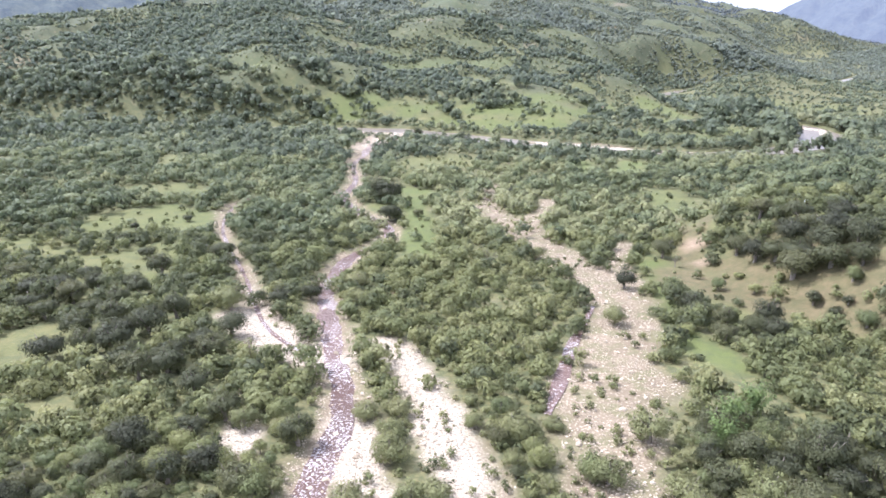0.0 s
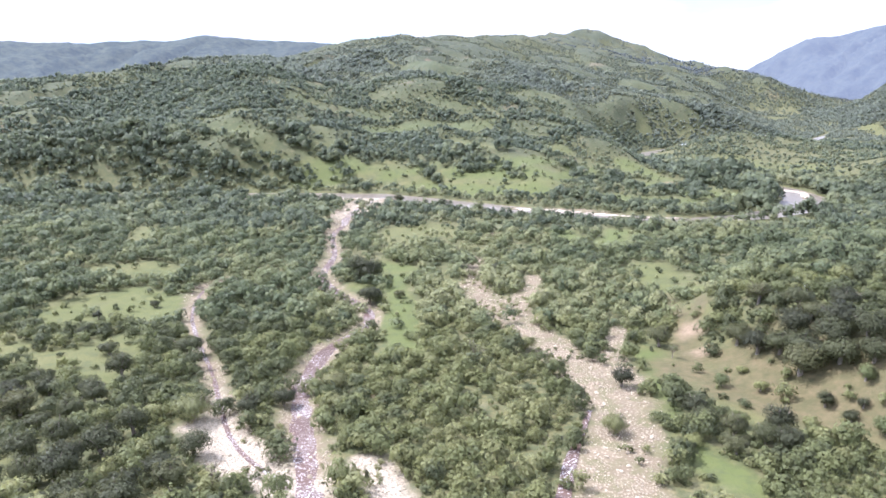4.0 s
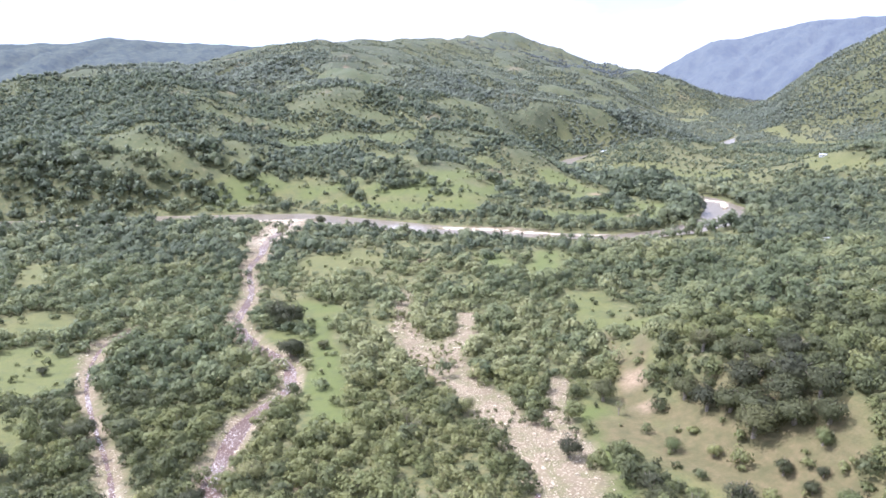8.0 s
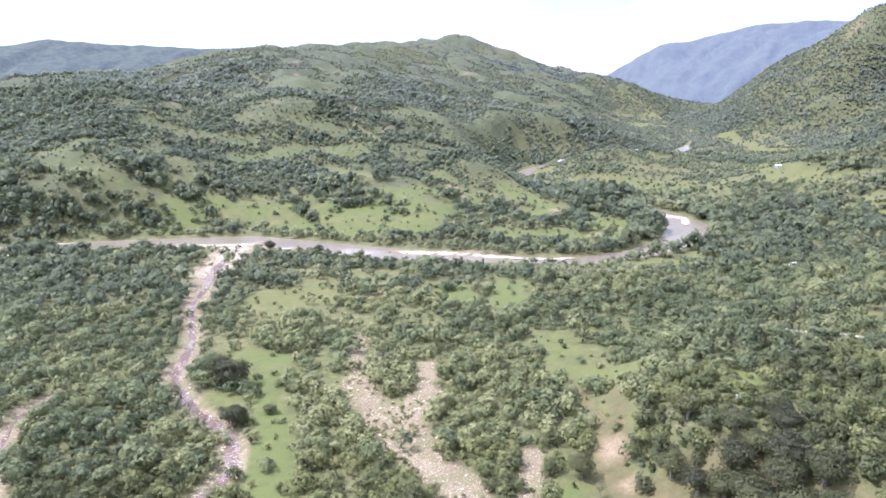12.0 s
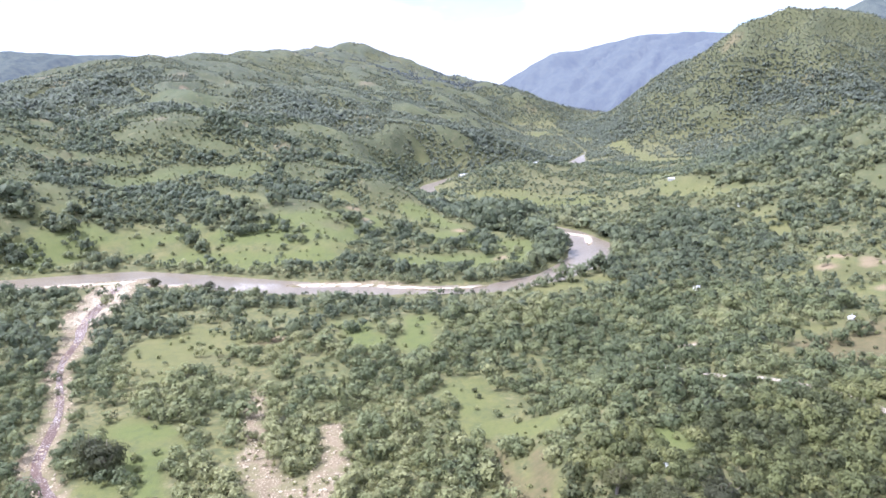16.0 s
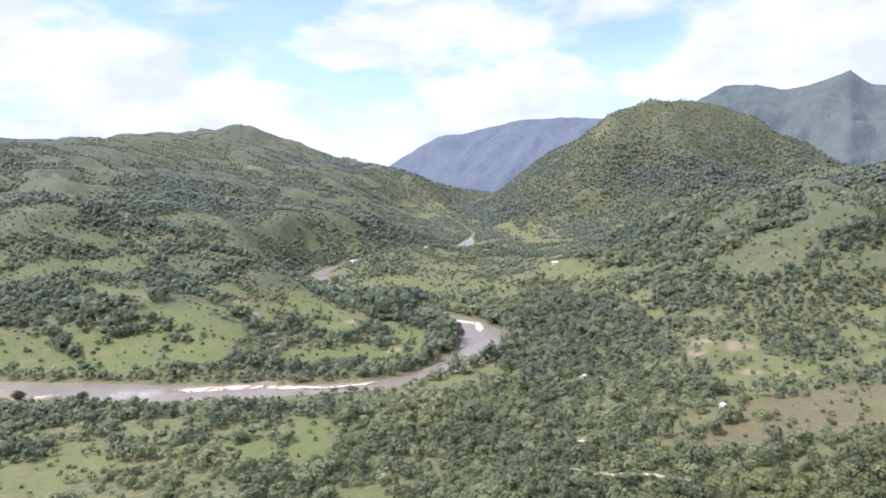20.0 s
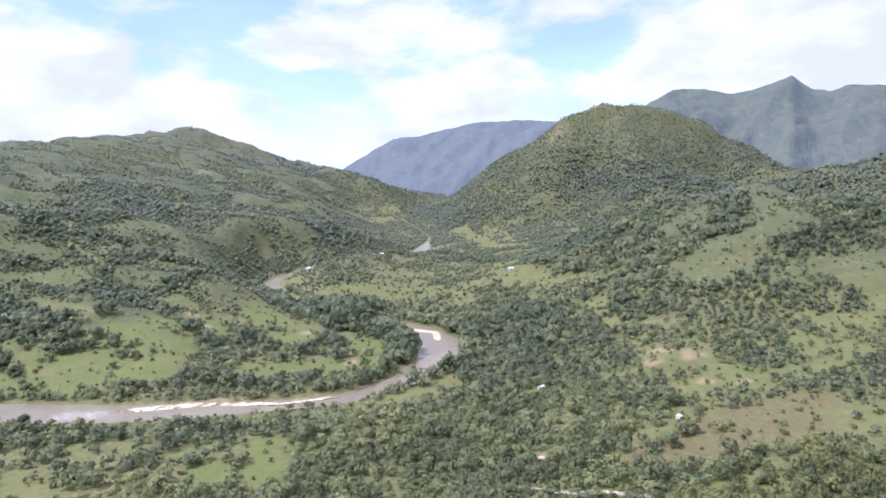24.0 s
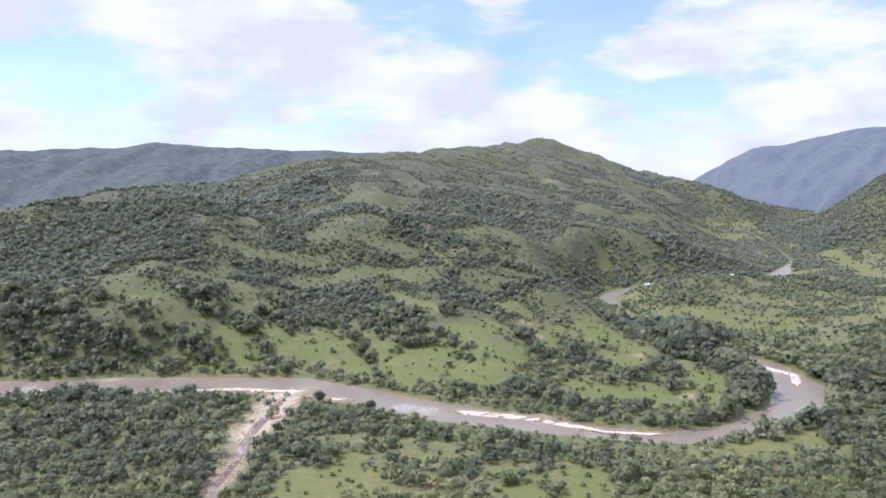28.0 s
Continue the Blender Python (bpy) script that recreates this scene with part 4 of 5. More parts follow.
def build_water():
    def river_foam(x, y):
        out = np.zeros(len(x))
        for cx, cy, r in RAPIDS:
            out = np.maximum(out, 1 - fade(np.hypot(x - cx, y - cy), 0.3 * r, r))
        return out

    ribbon("river_water", RIVER, lambda x, y: along(x, y, RIVER)[1][1] + 2, lambda x, y, p: along(x, y, RIVER)[1][0], WATER, "broad brown silty river with white rapids", "water", 25, river_foam)
    for line in (CREEK, BRANCH, TRICKLE):
        def bed(x, y, p):
            z = surface(p[:, 0], p[:, 1]) + 0.28
            return np.repeat(z[:, None], x.shape[1], 1)
        ribbon("creek_water", line, lambda x, y: along(x, y, line)[1][0] * (0.85 + 0.5 * rough(x, y, 17, 73, 3)) + 0.3, bed, CREEK_WATER, "shallow stony creek with broken white water", "water", 7, lambda x, y: 0.85 + 0.5 * rough(x, y, 14, 71))
    for line in BARS:
        def crown_of(x, y, p):
            d, (w,), _ = along(x, y, line)
            _, (rz, _), _ = along(x, y, RIVER)
            return rz - 0.5 + 1.3 * (1 - fade(d, 0.3 * w, 1.0 * w)) + 0.15 * rough(x, y, 5, 77, 2)
        ribbon("gravel_bar", line, lambda x, y: along(x, y, line)[1][0] * np.clip(1.05 + 1.3 * rough(x, y, 42, 79, 3), 0.08, 1.7) * (0.05 + 0.95 * fade(np.minimum(np.hypot(x - line[0][0], y - line[0][1]), np.hypot(x - line[-1][0], y - line[-1][1])), 0, 22)), crown_of, GRAVEL, "pale sand and gravel bar in the brown river", "gravel bar", 9)
    for line in (ROAD, PATH_UP):
        ribbon("road" if line is ROAD else "path", line, lambda x, y: along(x, y, line)[1][0], lambda x, y, p: surface(x, y) + 0.12, EARTH, "narrow pale earth track between trees", "track", 3)


# ---- far ranges ----
def build_backdrop(name, line, depth, fall, material_, label, seed, ribs=70):
    """A far mountain range as a folded sheet under its crest."""
    pts = np.array(line, float)
    s = np.r_[0, np.cumsum(np.hypot(*np.diff(pts[:, :2], axis=0).T))]
    at = np.linspace(0, s[-1], int(s[-1] / 18))
    x0, y0, z0 = (np.interp(at, s, pts[:, k]) for k in range(3))
    soft = np.hanning(27) / np.hanning(27).sum()
    x0, y0 = (np.convolve(np.pad(v, 13, mode="edge"), soft, "valid") for v in (x0, y0))
    z0 = z0 + 15 * rough(at, at * 0 + seed, 130, seed, 5, 0.62) * (0.3 + 0.7 * (ribs > 50))
    away = np.stack([x0 - 10, y0 - 100], 1)
    away /= np.linalg.norm(away, axis=1)[:, None]
    down = np.concatenate([np.linspace(0, 1, 34) ** 1.2, [-0.25]])
    X = x0[:, None] - away[:, :1] * depth * down
    Y = y0[:, None] - away[:, 1:] * depth * down
    lean = at[:, None] + 0.5 * depth * down + 90 * rough(X, Y, 400, seed + 1, 2)
    fold = 1 - 2 * np.abs(rough(lean, 0.3 * depth * down + 0 * lean, 300, seed, 5, 0.55))
    Z = z0[:, None] - fall * depth * np.abs(down) + (ribs * (fold - 0.45)) * np.clip(np.abs(down) * 7, 0, 1)
    nx = len(down)
    verts = np.stack([X, Y, Z], 2).reshape(-1, 3)
    i = (np.arange(len(at) - 1)[:, None] * nx + np.r_[nx - 1, np.arange(nx - 2)]).ravel()
    j = (np.arange(len(at) - 1)[:, None] * nx + np.r_[0, np.arange(1, nx - 1)]).ravel()
    me = mesh_of(name, verts, np.stack([i, j, j + nx, i + nx], 1))
    me.materials.append(material_)
    tagged(new(name, me), label, "mountains", kind="structure")


def build_far():
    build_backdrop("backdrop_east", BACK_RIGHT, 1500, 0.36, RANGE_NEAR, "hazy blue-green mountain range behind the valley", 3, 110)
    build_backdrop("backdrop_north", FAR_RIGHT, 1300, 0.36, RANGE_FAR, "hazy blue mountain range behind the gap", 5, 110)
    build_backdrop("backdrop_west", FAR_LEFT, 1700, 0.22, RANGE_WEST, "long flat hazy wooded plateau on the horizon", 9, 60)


# ---- trees ----
def unit(v):
    return v / np.linalg.norm(v, axis=-1, keepdims=True)


def leaf_sprays(rng, count, radius, height, size, lobes=7, loose=0.0):
    """Leaf sprays on a lumpy crown, three corners each with the way the crown's skin faces there; foot of the crown at z 0."""
    turn = rng.uniform(0, 2 * np.pi, lobes)
    out = rng.uniform(0.30, 0.66 + 0.16 * loose, lobes) * radius
    mid = np.stack([out * np.cos(turn), out * np.sin(turn), rng.uniform(0.32 - 0.14 * loose, 0.66 + 0.1 * loose, lobes) * height], 1)
    mid[0] = (0, 0, 0.68 * height)
    lobe_r = rng.uniform(0.34, 0.55, lobes) * radius * (1 - 0.35 * loose)
    which = rng.integers(0, lobes, count)
    way = rng.normal(size=(count, 3))
    way[:, 2] = way[:, 2] * 0.8 + 0.4
    way = unit(way)
    flat = np.array([1, 1, min(1.0, 0.75 * height / (1.4 * radius) + 0.25)])
    at = mid[which] + way * lobe_r[which, None] * rng.uniform(0.72 - 0.3 * loose, 1.1 + 0.25 * loose, (count, 1)) * flat
    at[:, 2] = np.maximum(at[:, 2], 0.03 * height)
    # turned like the skin of the whole crown, and of its lobe, and a little by chance
    whole = unit(at - [0, 0, 0.38 * height])
    normal = unit(0.7 * way + 0.6 * whole + (0.24 + 0.16 * loose) * rng.normal(size=(count, 3)))
    a = unit(np.cross(normal, rng.normal(size=(count, 3))))
    b = np.cross(normal, a)
    s = size * rng.uniform(0.65, 1.35, (count, 1))
    t = s * rng.uniform(0.8, 1.1, (count, 1))
    corners = np.stack([at - a * s - 0.5 * b * t, at + a * s - 0.45 * b * t, at + b * t + normal * 0.15 * s], 1)
    skin = unit(0.55 * unit(corners - [0, 0, 0.3 * height]) + (0.45 * way + 0.16 * rng.normal(size=(count, 3)))[:, None])
    return np.concatenate([corners, skin], 2).reshape(-1, 6)


def scatter(x0, x1, y0, y1, step, seed):
    """Places on a jittered grid."""
    rng = np.random.default_rng(seed)
    X, Y = np.meshgrid(np.arange(x0, x1, step), np.arange(y0, y1, step * 0.87))
    X = X + (np.arange(X.shape[0]) % 2)[:, None] * step / 2
    x = (X + rng.uniform(-0.42, 0.42, X.shape) * step).ravel()
    y = (Y + rng.uniform(-0.42, 0.42, Y.shape) * step).ravel()
    return x, y, rng


def forest(name, places, kinds, sizes, material_, label, rng, category="trees", sink=0.0):
    """One mesh of many crowns: places (x, y), kinds of crown as leaf corners, and sizes."""
    x, y = places
    z = surface(x, y) - sink * sizes
    pick = rng.integers(0, len(kinds), len(x))
    spin, verts, tint, ways = rng.uniform(0, 2 * np.pi, len(x)), [], [], []
    patch = np.clip(np.minimum(0.45 + 0.55 * rough(x, y, 60, 81, 3), 0.72) + 0.45 * scrubby(x, y) * (1 - 0.85 * fade(y, 320, 440)) - 0.55 * dense(x, y) - 0.15 * fade(land_cheap(x, y), 14, 40) * fade(wooded(x, y), 0.4, 0.9), 0, 1.1)
    for k, leaves in enumerate(kinds):
        m = pick == k
        c, s = np.cos(spin[m])[:, None], np.sin(spin[m])[:, None]
        r, h = sizes[m][:, None], (sizes[m] * rng.uniform(0.85, 1.25, m.sum()))[:, None]
        px, py, pz = leaves[:, 0] * r, leaves[:, 1] * r, leaves[:, 2] * h
        verts.append(np.stack([x[m][:, None] + px * c - py * s, y[m][:, None] + px * s + py * c, z[m][:, None] + pz], 2).reshape(-1, 3))
        ways.append(np.stack([leaves[:, 3] * c - leaves[:, 4] * s, leaves[:, 3] * s + leaves[:, 4] * c, leaves[:, 5] + 0 * c], 2).reshape(-1, 3))
        tint.append(np.repeat(np.clip(patch[m] + 0.34 * rng.normal(0, 0.85, m.sum()), 0, 1), len(leaves)))
    verts = np.concatenate(verts)
    me = mesh_of(name, verts, np.arange(len(verts)).reshape(-1, 3), smooth=False)
    mark(me, "tint", np.concatenate(tint))
    mark_way(me, "skin", np.concatenate(ways))
    me.materials.append(material_)
    return tagged(new(name, me), label, category, kind="stuff")


def scrubby(x, y):
    """Where light olive scrub stands in place of darker trees."""
    d, (w,), _ = along(x, y, [(10, 100, 60), (0, 250, 65), (10, 400, 55), (10, 600, 60)])
    return np.maximum(0.6 * (1 - fade(d, 0.5 * w, 1.3 * w)), capsules(x, y, SCRUB))


def in_view(x, y):
    return (x > -0.74 * y - 32) & (x < 2.35 * (y - 75) + 40) & (y < 4600)


def build_forest():
    rng = np.random.default_rng(5)
    fine = [leaf_sprays(rng, 128, 1.0, (1.1, 1.3, 1.5, 1.7)[k % 4], 0.175, 11 + k, 0.25 * (k % 5)) for k in range(10)]
    mid = [leaf_sprays(rng, 55, 1.0, (1.15, 1.35, 1.55, 1.75)[k % 4], 0.26, 8 + k, 0.25 * (k % 4)) for k in range(10)]
    some = [leaf_sprays(rng, 23, 1.0, 1.4, 0.44, 6) for _ in range(8)]
    coarse = [leaf_sprays(rng, 14, 1.0, 1.35, 0.57, 4) for _ in range(8)]
    tiny = [leaf_sprays(rng, 9, 1.0, 1.25, 0.70, 3) for _ in range(8)]
    for name, box, step, kinds, size, mat, seed in (
        ("floodplain_trees", (-330, 340, 330, 570), 6.2, fine, 4.5, LEAF_FLAT, 7),
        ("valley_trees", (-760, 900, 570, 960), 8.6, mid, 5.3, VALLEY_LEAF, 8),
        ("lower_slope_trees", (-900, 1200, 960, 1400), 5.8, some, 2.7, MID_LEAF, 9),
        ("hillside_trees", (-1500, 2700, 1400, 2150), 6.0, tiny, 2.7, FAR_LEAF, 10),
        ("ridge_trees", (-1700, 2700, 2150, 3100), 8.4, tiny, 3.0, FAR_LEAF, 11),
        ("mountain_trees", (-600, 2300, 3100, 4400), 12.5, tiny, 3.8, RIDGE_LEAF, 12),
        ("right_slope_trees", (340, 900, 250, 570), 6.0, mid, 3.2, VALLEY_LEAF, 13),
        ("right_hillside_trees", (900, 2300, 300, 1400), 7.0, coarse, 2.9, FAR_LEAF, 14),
    ):
        x, y, r = scatter(*box, step, seed)
        see = in_view(x, y)
        x, y = x[see], y[see]
        keep = r.uniform(0, 1, len(x)) < wooded(x, y)
        x, y = x[keep], y[keep]
        tall = (0.42 + 0.85 * r.uniform(0, 1, len(x)) ** 1.3) * (1 + 0.45 * (r.uniform(0, 1, len(x)) > 0.9))
        rd, (_, rw), bank = along(x, y, RIVER)
        tall = tall * (1 + 0.35 * dense(x, y) * fade(y, 560, 700))
        tall = tall * (1 - (bank > 0) * (0.5 - 0.5 * fade(rd, rw + 6, rw + 45)) * (1 - fade(x, 150, 260)) * (1 - fade(-x, 120, 200) * fade(y, 830, 860)))
        hill = fade(land_cheap(x, y), 14, 40)
        tall = tall * (1 - 0.4 * fade(land_cheap(x, y), 140, 280))
        tall = tall * (1 + hill * (0.6 * fade(wooded(x, y), 0.3, 0.9) - 0.36))
        tall = tall * (1 + 0.6 * capsules(x, y, [(330, 900, 300, 1080, 40)]) + 0.5 * fade(x, 200, 280) * (1 - fade(y, 1120, 1200)) * (1 - fade(rd, rw + 12, rw + 30)))
        forest(name, (x, y), kinds, size * tall, mat, "dense green broadleaf trees with uneven crowns", r)
    # the woods go on behind the start of the flight
    x, y, r = scatter(-420, 420, -260, 120, 8.0, 17)
    keep = ~in_view(x, y) & (r.uniform(0, 1, len(x)) < wooded(x, y))
    x, y = x[keep], y[keep]
    forest("rear_woods", (x, y), coarse, 4.6 * (0.45 + 0.8 * r.uniform(0, 1, len(x)) ** 1.3), LEAF, "dense olive-green trees on the flat valley floor", r)
    # low bushes dotted over the pastures
    x, y, r = scatter(-700, 900, 160, 1350, 10, 15)
    keep = in_view(x, y) & (r.uniform(0, 1, len(x)) < 0.34 + 0.16 * fade(land_cheap(x, y), 20, 50)) & (open_grass(x, y) + capsules(x, y, LOW_SCRUB) + 0.4 * fade(land_cheap(x, y), 20, 50) > 0.3) & (stony(x, y) < 0.3)
    x, y = x[keep], y[keep]
    forest("pasture_bushes", (x, y), some, r.uniform(0.7, 2.4, len(x)) ** 1.15, LEAF, "small round green bushes dotted over pasture", r, "bushes", 0.1)
    # undergrowth between the near trees
    x, y, r = scatter(-300, 300, 105, 420, 3.7, 16)
    keep = in_view(x, y) & (r.uniform(0, 1, len(x)) < 0.8 * wooded(x, y)) & (open_grass(x, y) < 0.25) & (stony(x, y) < 0.2)
    x, y = x[keep], y[keep]
    forest("undergrowth", (x, y), mid, r.uniform(0.8, 2.1, len(x)), LEAF, "low olive-green undergrowth between the floodplain trees", r, "bushes", 0.1)
    # scrub among the stones of the dry beds
    x, y, r = scatter(-75, 110, 110, 480, 3.0, 16)
    st = stony(x, y)
    _, (w, _), _ = along(x, y, CREEK)
    keep = (st > 0.2) & (r.uniform(0, 1, len(x)) < 0.45 * fade(rough(x, y, 16, 91, 2), -0.1, 0.35)) & (along(x, y, CREEK)[0] > w + 6) & (along(x, y, TRICKLE)[0] > 2.5)
    x, y = x[keep], y[keep]
    forest("dry_bed_scrub", (x, y), fine, r.uniform(0.4, 1.7, len(x)), LEAF, "low olive scrub between pale stones", r, "scrub", 0.1)


def tube(rows, sides=7):
    """A tapered tube through rows of (x, y, z, radius)."""
    rows = np.array(rows, float)
    turn = np.linspace(0, 2 * np.pi, sides, endpoint=False)
    verts = np.concatenate([np.stack([r[0] + r[3] * np.cos(turn), r[1] + r[3] * np.sin(turn), np.full(sides, r[2])], 1) for r in rows])
    k = np.arange(len(rows) - 1)[:, None] * sides
    a, b = np.arange(sides), (np.arange(sides) + 1) % sides
    return verts, np.stack([k + a, k + b, k + sides + b, k + sides + a], 2).reshape(-1, 4)


def branching(rng, radius, height, limbs, twigs=0):
    """Trunk and limbs in one mesh; the crown begins at a fifth of the height."""
    parts, r0 = [], 0.045 * radius + 0.06
    lean = rng.normal(0, 0.04, 2) * height
    parts.append(tube([(0, 0, -0.4, 1.5 * r0), (0, 0, 0.15 * height, r0), (lean[0], lean[1], 0.45 * height, 0.75 * r0), (1.6 * lean[0], 1.6 * lean[1], 0.85 * height, 0.2 * r0)]))
    for k in range(limbs):
        t, up = 2 * np.pi * (k + rng.uniform(0, 0.6)) / limbs, rng.uniform(0.2, 0.4) * height
        far, top = rng.uniform(0.5, 0.85) * radius, rng.uniform(0.55, 0.9) * height
        ends = np.array([far * np.cos(t), far * np.sin(t)])
        parts.append(tube([(0.6 * lean[0], 0.6 * lean[1], up, 0.5 * r0), (*(0.5 * ends), 0.6 * up + 0.4 * top, 0.35 * r0), (*ends, top, 0.1 * r0)], 5))
        for _ in range(twigs):
            d = rng.normal(0, 0.22, 2) * radius
            parts.append(tube([(*(0.6 * ends), 0.4 * up + 0.6 * top, 0.22 * r0), (*(0.8 * ends + d), top + rng.uniform(-0.1, 0.2) * height, 0.06 * r0)], 4))
    verts, quads, n = [], [], 0
    for v, q in parts:
        verts.append(v)
        quads.append(q + n)
        n += len(v)
    return np.concatenate(verts), np.concatenate(quads)


def tree_models():
    """Crown and trunk meshes of unit size, shared by all single trees."""
    rng, made = np.random.default_rng(21), []
    for k in range(15):
        tall = (1.35, 1.6, 1.25, 1.85, 1.45)[k % 5] - (0.25 if k > 9 else 0)
        leaves = leaf_sprays(rng, 2600, 1.0, tall * 0.86, 0.058, 16 + k, 0.2 * (k % 5) if k < 10 else 0.6 + 0.1 * (k % 5))
        leaves[:, 2] += tall * 0.14
        crown = mesh_of("crown", leaves[:, :3], np.arange(len(leaves)).reshape(-1, 3), smooth=False)
        mark_way(crown, "skin", leaves[:, 3:])
        crown.materials.append((LEAF_DARK, LEAF_GREEN, LEAF_SCRUB)[k // 5])
        wood = branching(rng, 1.0, tall, 5)
        trunk = mesh_of("trunk", wood[0] * [1, 1, 1], wood[1])
        trunk.materials.append(BARK)
        made.append((trunk, crown))
    return made


def build_single_trees():
    models = tree_models()
    rng = np.random.default_rng(33)
    base = []
    for trunk, crown in models:
        ob = new("tree")
        new("trunk", trunk).parent = ob
        new("crown", crown).parent = ob
        base.append(ob)
    used = set()

    def plant(x, y, r, label, group, k=None):
        kind = 2 if float(scrubby(x, y)[0]) > rng.uniform(0.3, 0.75) else 0 if float(dense(x, y)[0]) > 0.25 or r > 4.6 else int(rng.choice((0, 0, 1, 1) if abs(x + 10) > 55 else (0, 1, 1, 1, 2)))
        k = 5 * kind + int(rng.integers(0, 5)) if k is None else k
        m = Matrix.Translation((x, y, float(surface(x, y)) - 0.1)) @ Matrix.Rotation(rng.uniform(0, 6.28), 4, "Z") @ Matrix.Diagonal((r, r, r * rng.uniform(0.85, 1.15), 1))
        if k in used:
            ob = copy_thing(base[k], Matrix.Identity(4))
        else:
            ob = base[k]
            used.add(k)
        ob.matrix_basis = m
        tagged(ob, label, "tree", group)

    for x, y, r in STANDING:
        plant(x, y, 1.15 * r, "single broadleaf tree with a dense round crown on pasture" if r > 2.7 else "small round bushy tree on open pasture", "trees on the pastures")
    for x, y, r in TALL_WOODS:
        plant(x, y, r, "large dark-green broadleaf tree in dense floodplain woods", "trees of the floodplain")
    # the woods nearest to the flight
    x, y, r = scatter(-330, 340, 110, 332, 5.7, 41)
    see = in_view(x, y) & (r.uniform(0, 1, len(x)) < wooded(x, y))
    x, y = x[see], y[see]
    clear = np.ones(len(x), bool)
    for sx, sy, sr in STANDING + TALL_WOODS:
        clear &= np.hypot(x - sx, y - sy) > sr + 2
    x, y = x[clear], y[clear]
    near = np.argsort(np.hypot(x, y))
    for k in near[:210]:
        plant(float(x[k]), float(y[k]), float(1.7 + 3.6 * r.uniform() ** 1.3), "olive-green broadleaf tree in dense floodplain woods", "trees of the floodplain")
    rest = near[210:]
    if len(rest):
        rg = np.random.default_rng(6)
        fine = [leaf_sprays(rg, 208, 1.0, (1.1, 1.3, 1.5, 1.7)[k % 4], 0.15, 11 + k, 0.25 * (k % 5)) for k in range(10)]
        forest("near_woods", (x[rest], y[rest]), fine, 1.7 + 3.8 * rg.uniform(0, 1, len(rest)) ** 1.3, LEAF, "dense olive-green floodplain trees with uneven crowns", rg)


# trees that stand alone: x, y, crown radius
STANDING = [(115, 251, 7), (114, 265, 6), (127, 255, 6), (106, 284, 5), (120, 253, 6), (102, 251, 2.5), (115, 233, 3), (118, 223, 2.5), (123, 226, 2), (128, 235, 3.2), (123, 213, 3.5), (91, 258, 3), (101, 265, 2.2), (73, 231, 4), (66, 211, 3), (77, 226, 3), (85, 226, 3.4), (94, 219, 5), (77, 207, 4), (93, 210, 4.5), (80, 300, 5), (55, 257, 4), (45, 220, 4), (24, 297, 4)]
TALL_WOODS = [(-186, 255, 5.7), (-166, 249, 5.4), (-151, 216, 6.0), (-157, 256, 5.5), (-130, 227, 5.3), (-131, 202, 6.0), (-114, 191, 7.0), (-130, 183, 6.8), (-108, 204, 6.7), (-105, 218, 5.6), (-90, 177, 6.3), (-85, 192, 5.8), (-81, 205, 5.5), (-77, 165, 5.4), (-136, 251, 5.6), (-90, 229, 7.1), (130, 258, 6.9), (128, 283, 6.8), (143, 279, 6.8), (121, 303, 5.6), (133, 240, 5.8)]
TALL_WOODS += [(-92, 183, 6.2), (-80, 186, 5.6), (-104, 180, 5.8), (-114, 197, 5.6), (-123, 209, 6), (-121, 188, 5), (-150, 232, 6.4), (-161, 224, 6), (-170, 240, 6.6), (-150, 249, 5.6), (-138, 222, 5.2), (-158, 241, 5.8), (-96, 172, 5.2), (-64, 243, 4.8), (-49, 258, 5)]
STANDING += [(-57, 414, 8.5), (-64, 420, 7), (119, 259, 7), (126, 247, 6.5), (132, 262, 7), (121, 270, 6.5), (109, 272, 5.5), (136, 250, 6), (128, 272, 6), (73, 225, 4.2), (80, 217, 4.2), (88, 214, 4), (-36, 380, 3.2), (-51, 371, 6.5), (-46, 468, 3), (-73, 233, 4.5), (-44, 238, 3.5), (-116, 291, 6.5), (-147, 324, 2.6), (-163, 336, 1.8), (-179, 339, 2.2), (-185, 334, 2.6), (-172, 311, 3.2), (-150, 292, 4.2), (-132, 266, 5), (-131, 283, 3.2), (-130, 242, 4.5), (-156, 276, 2.2), (-160, 359, 2.8), (-70, 752, 6), (-24, 726, 5)]


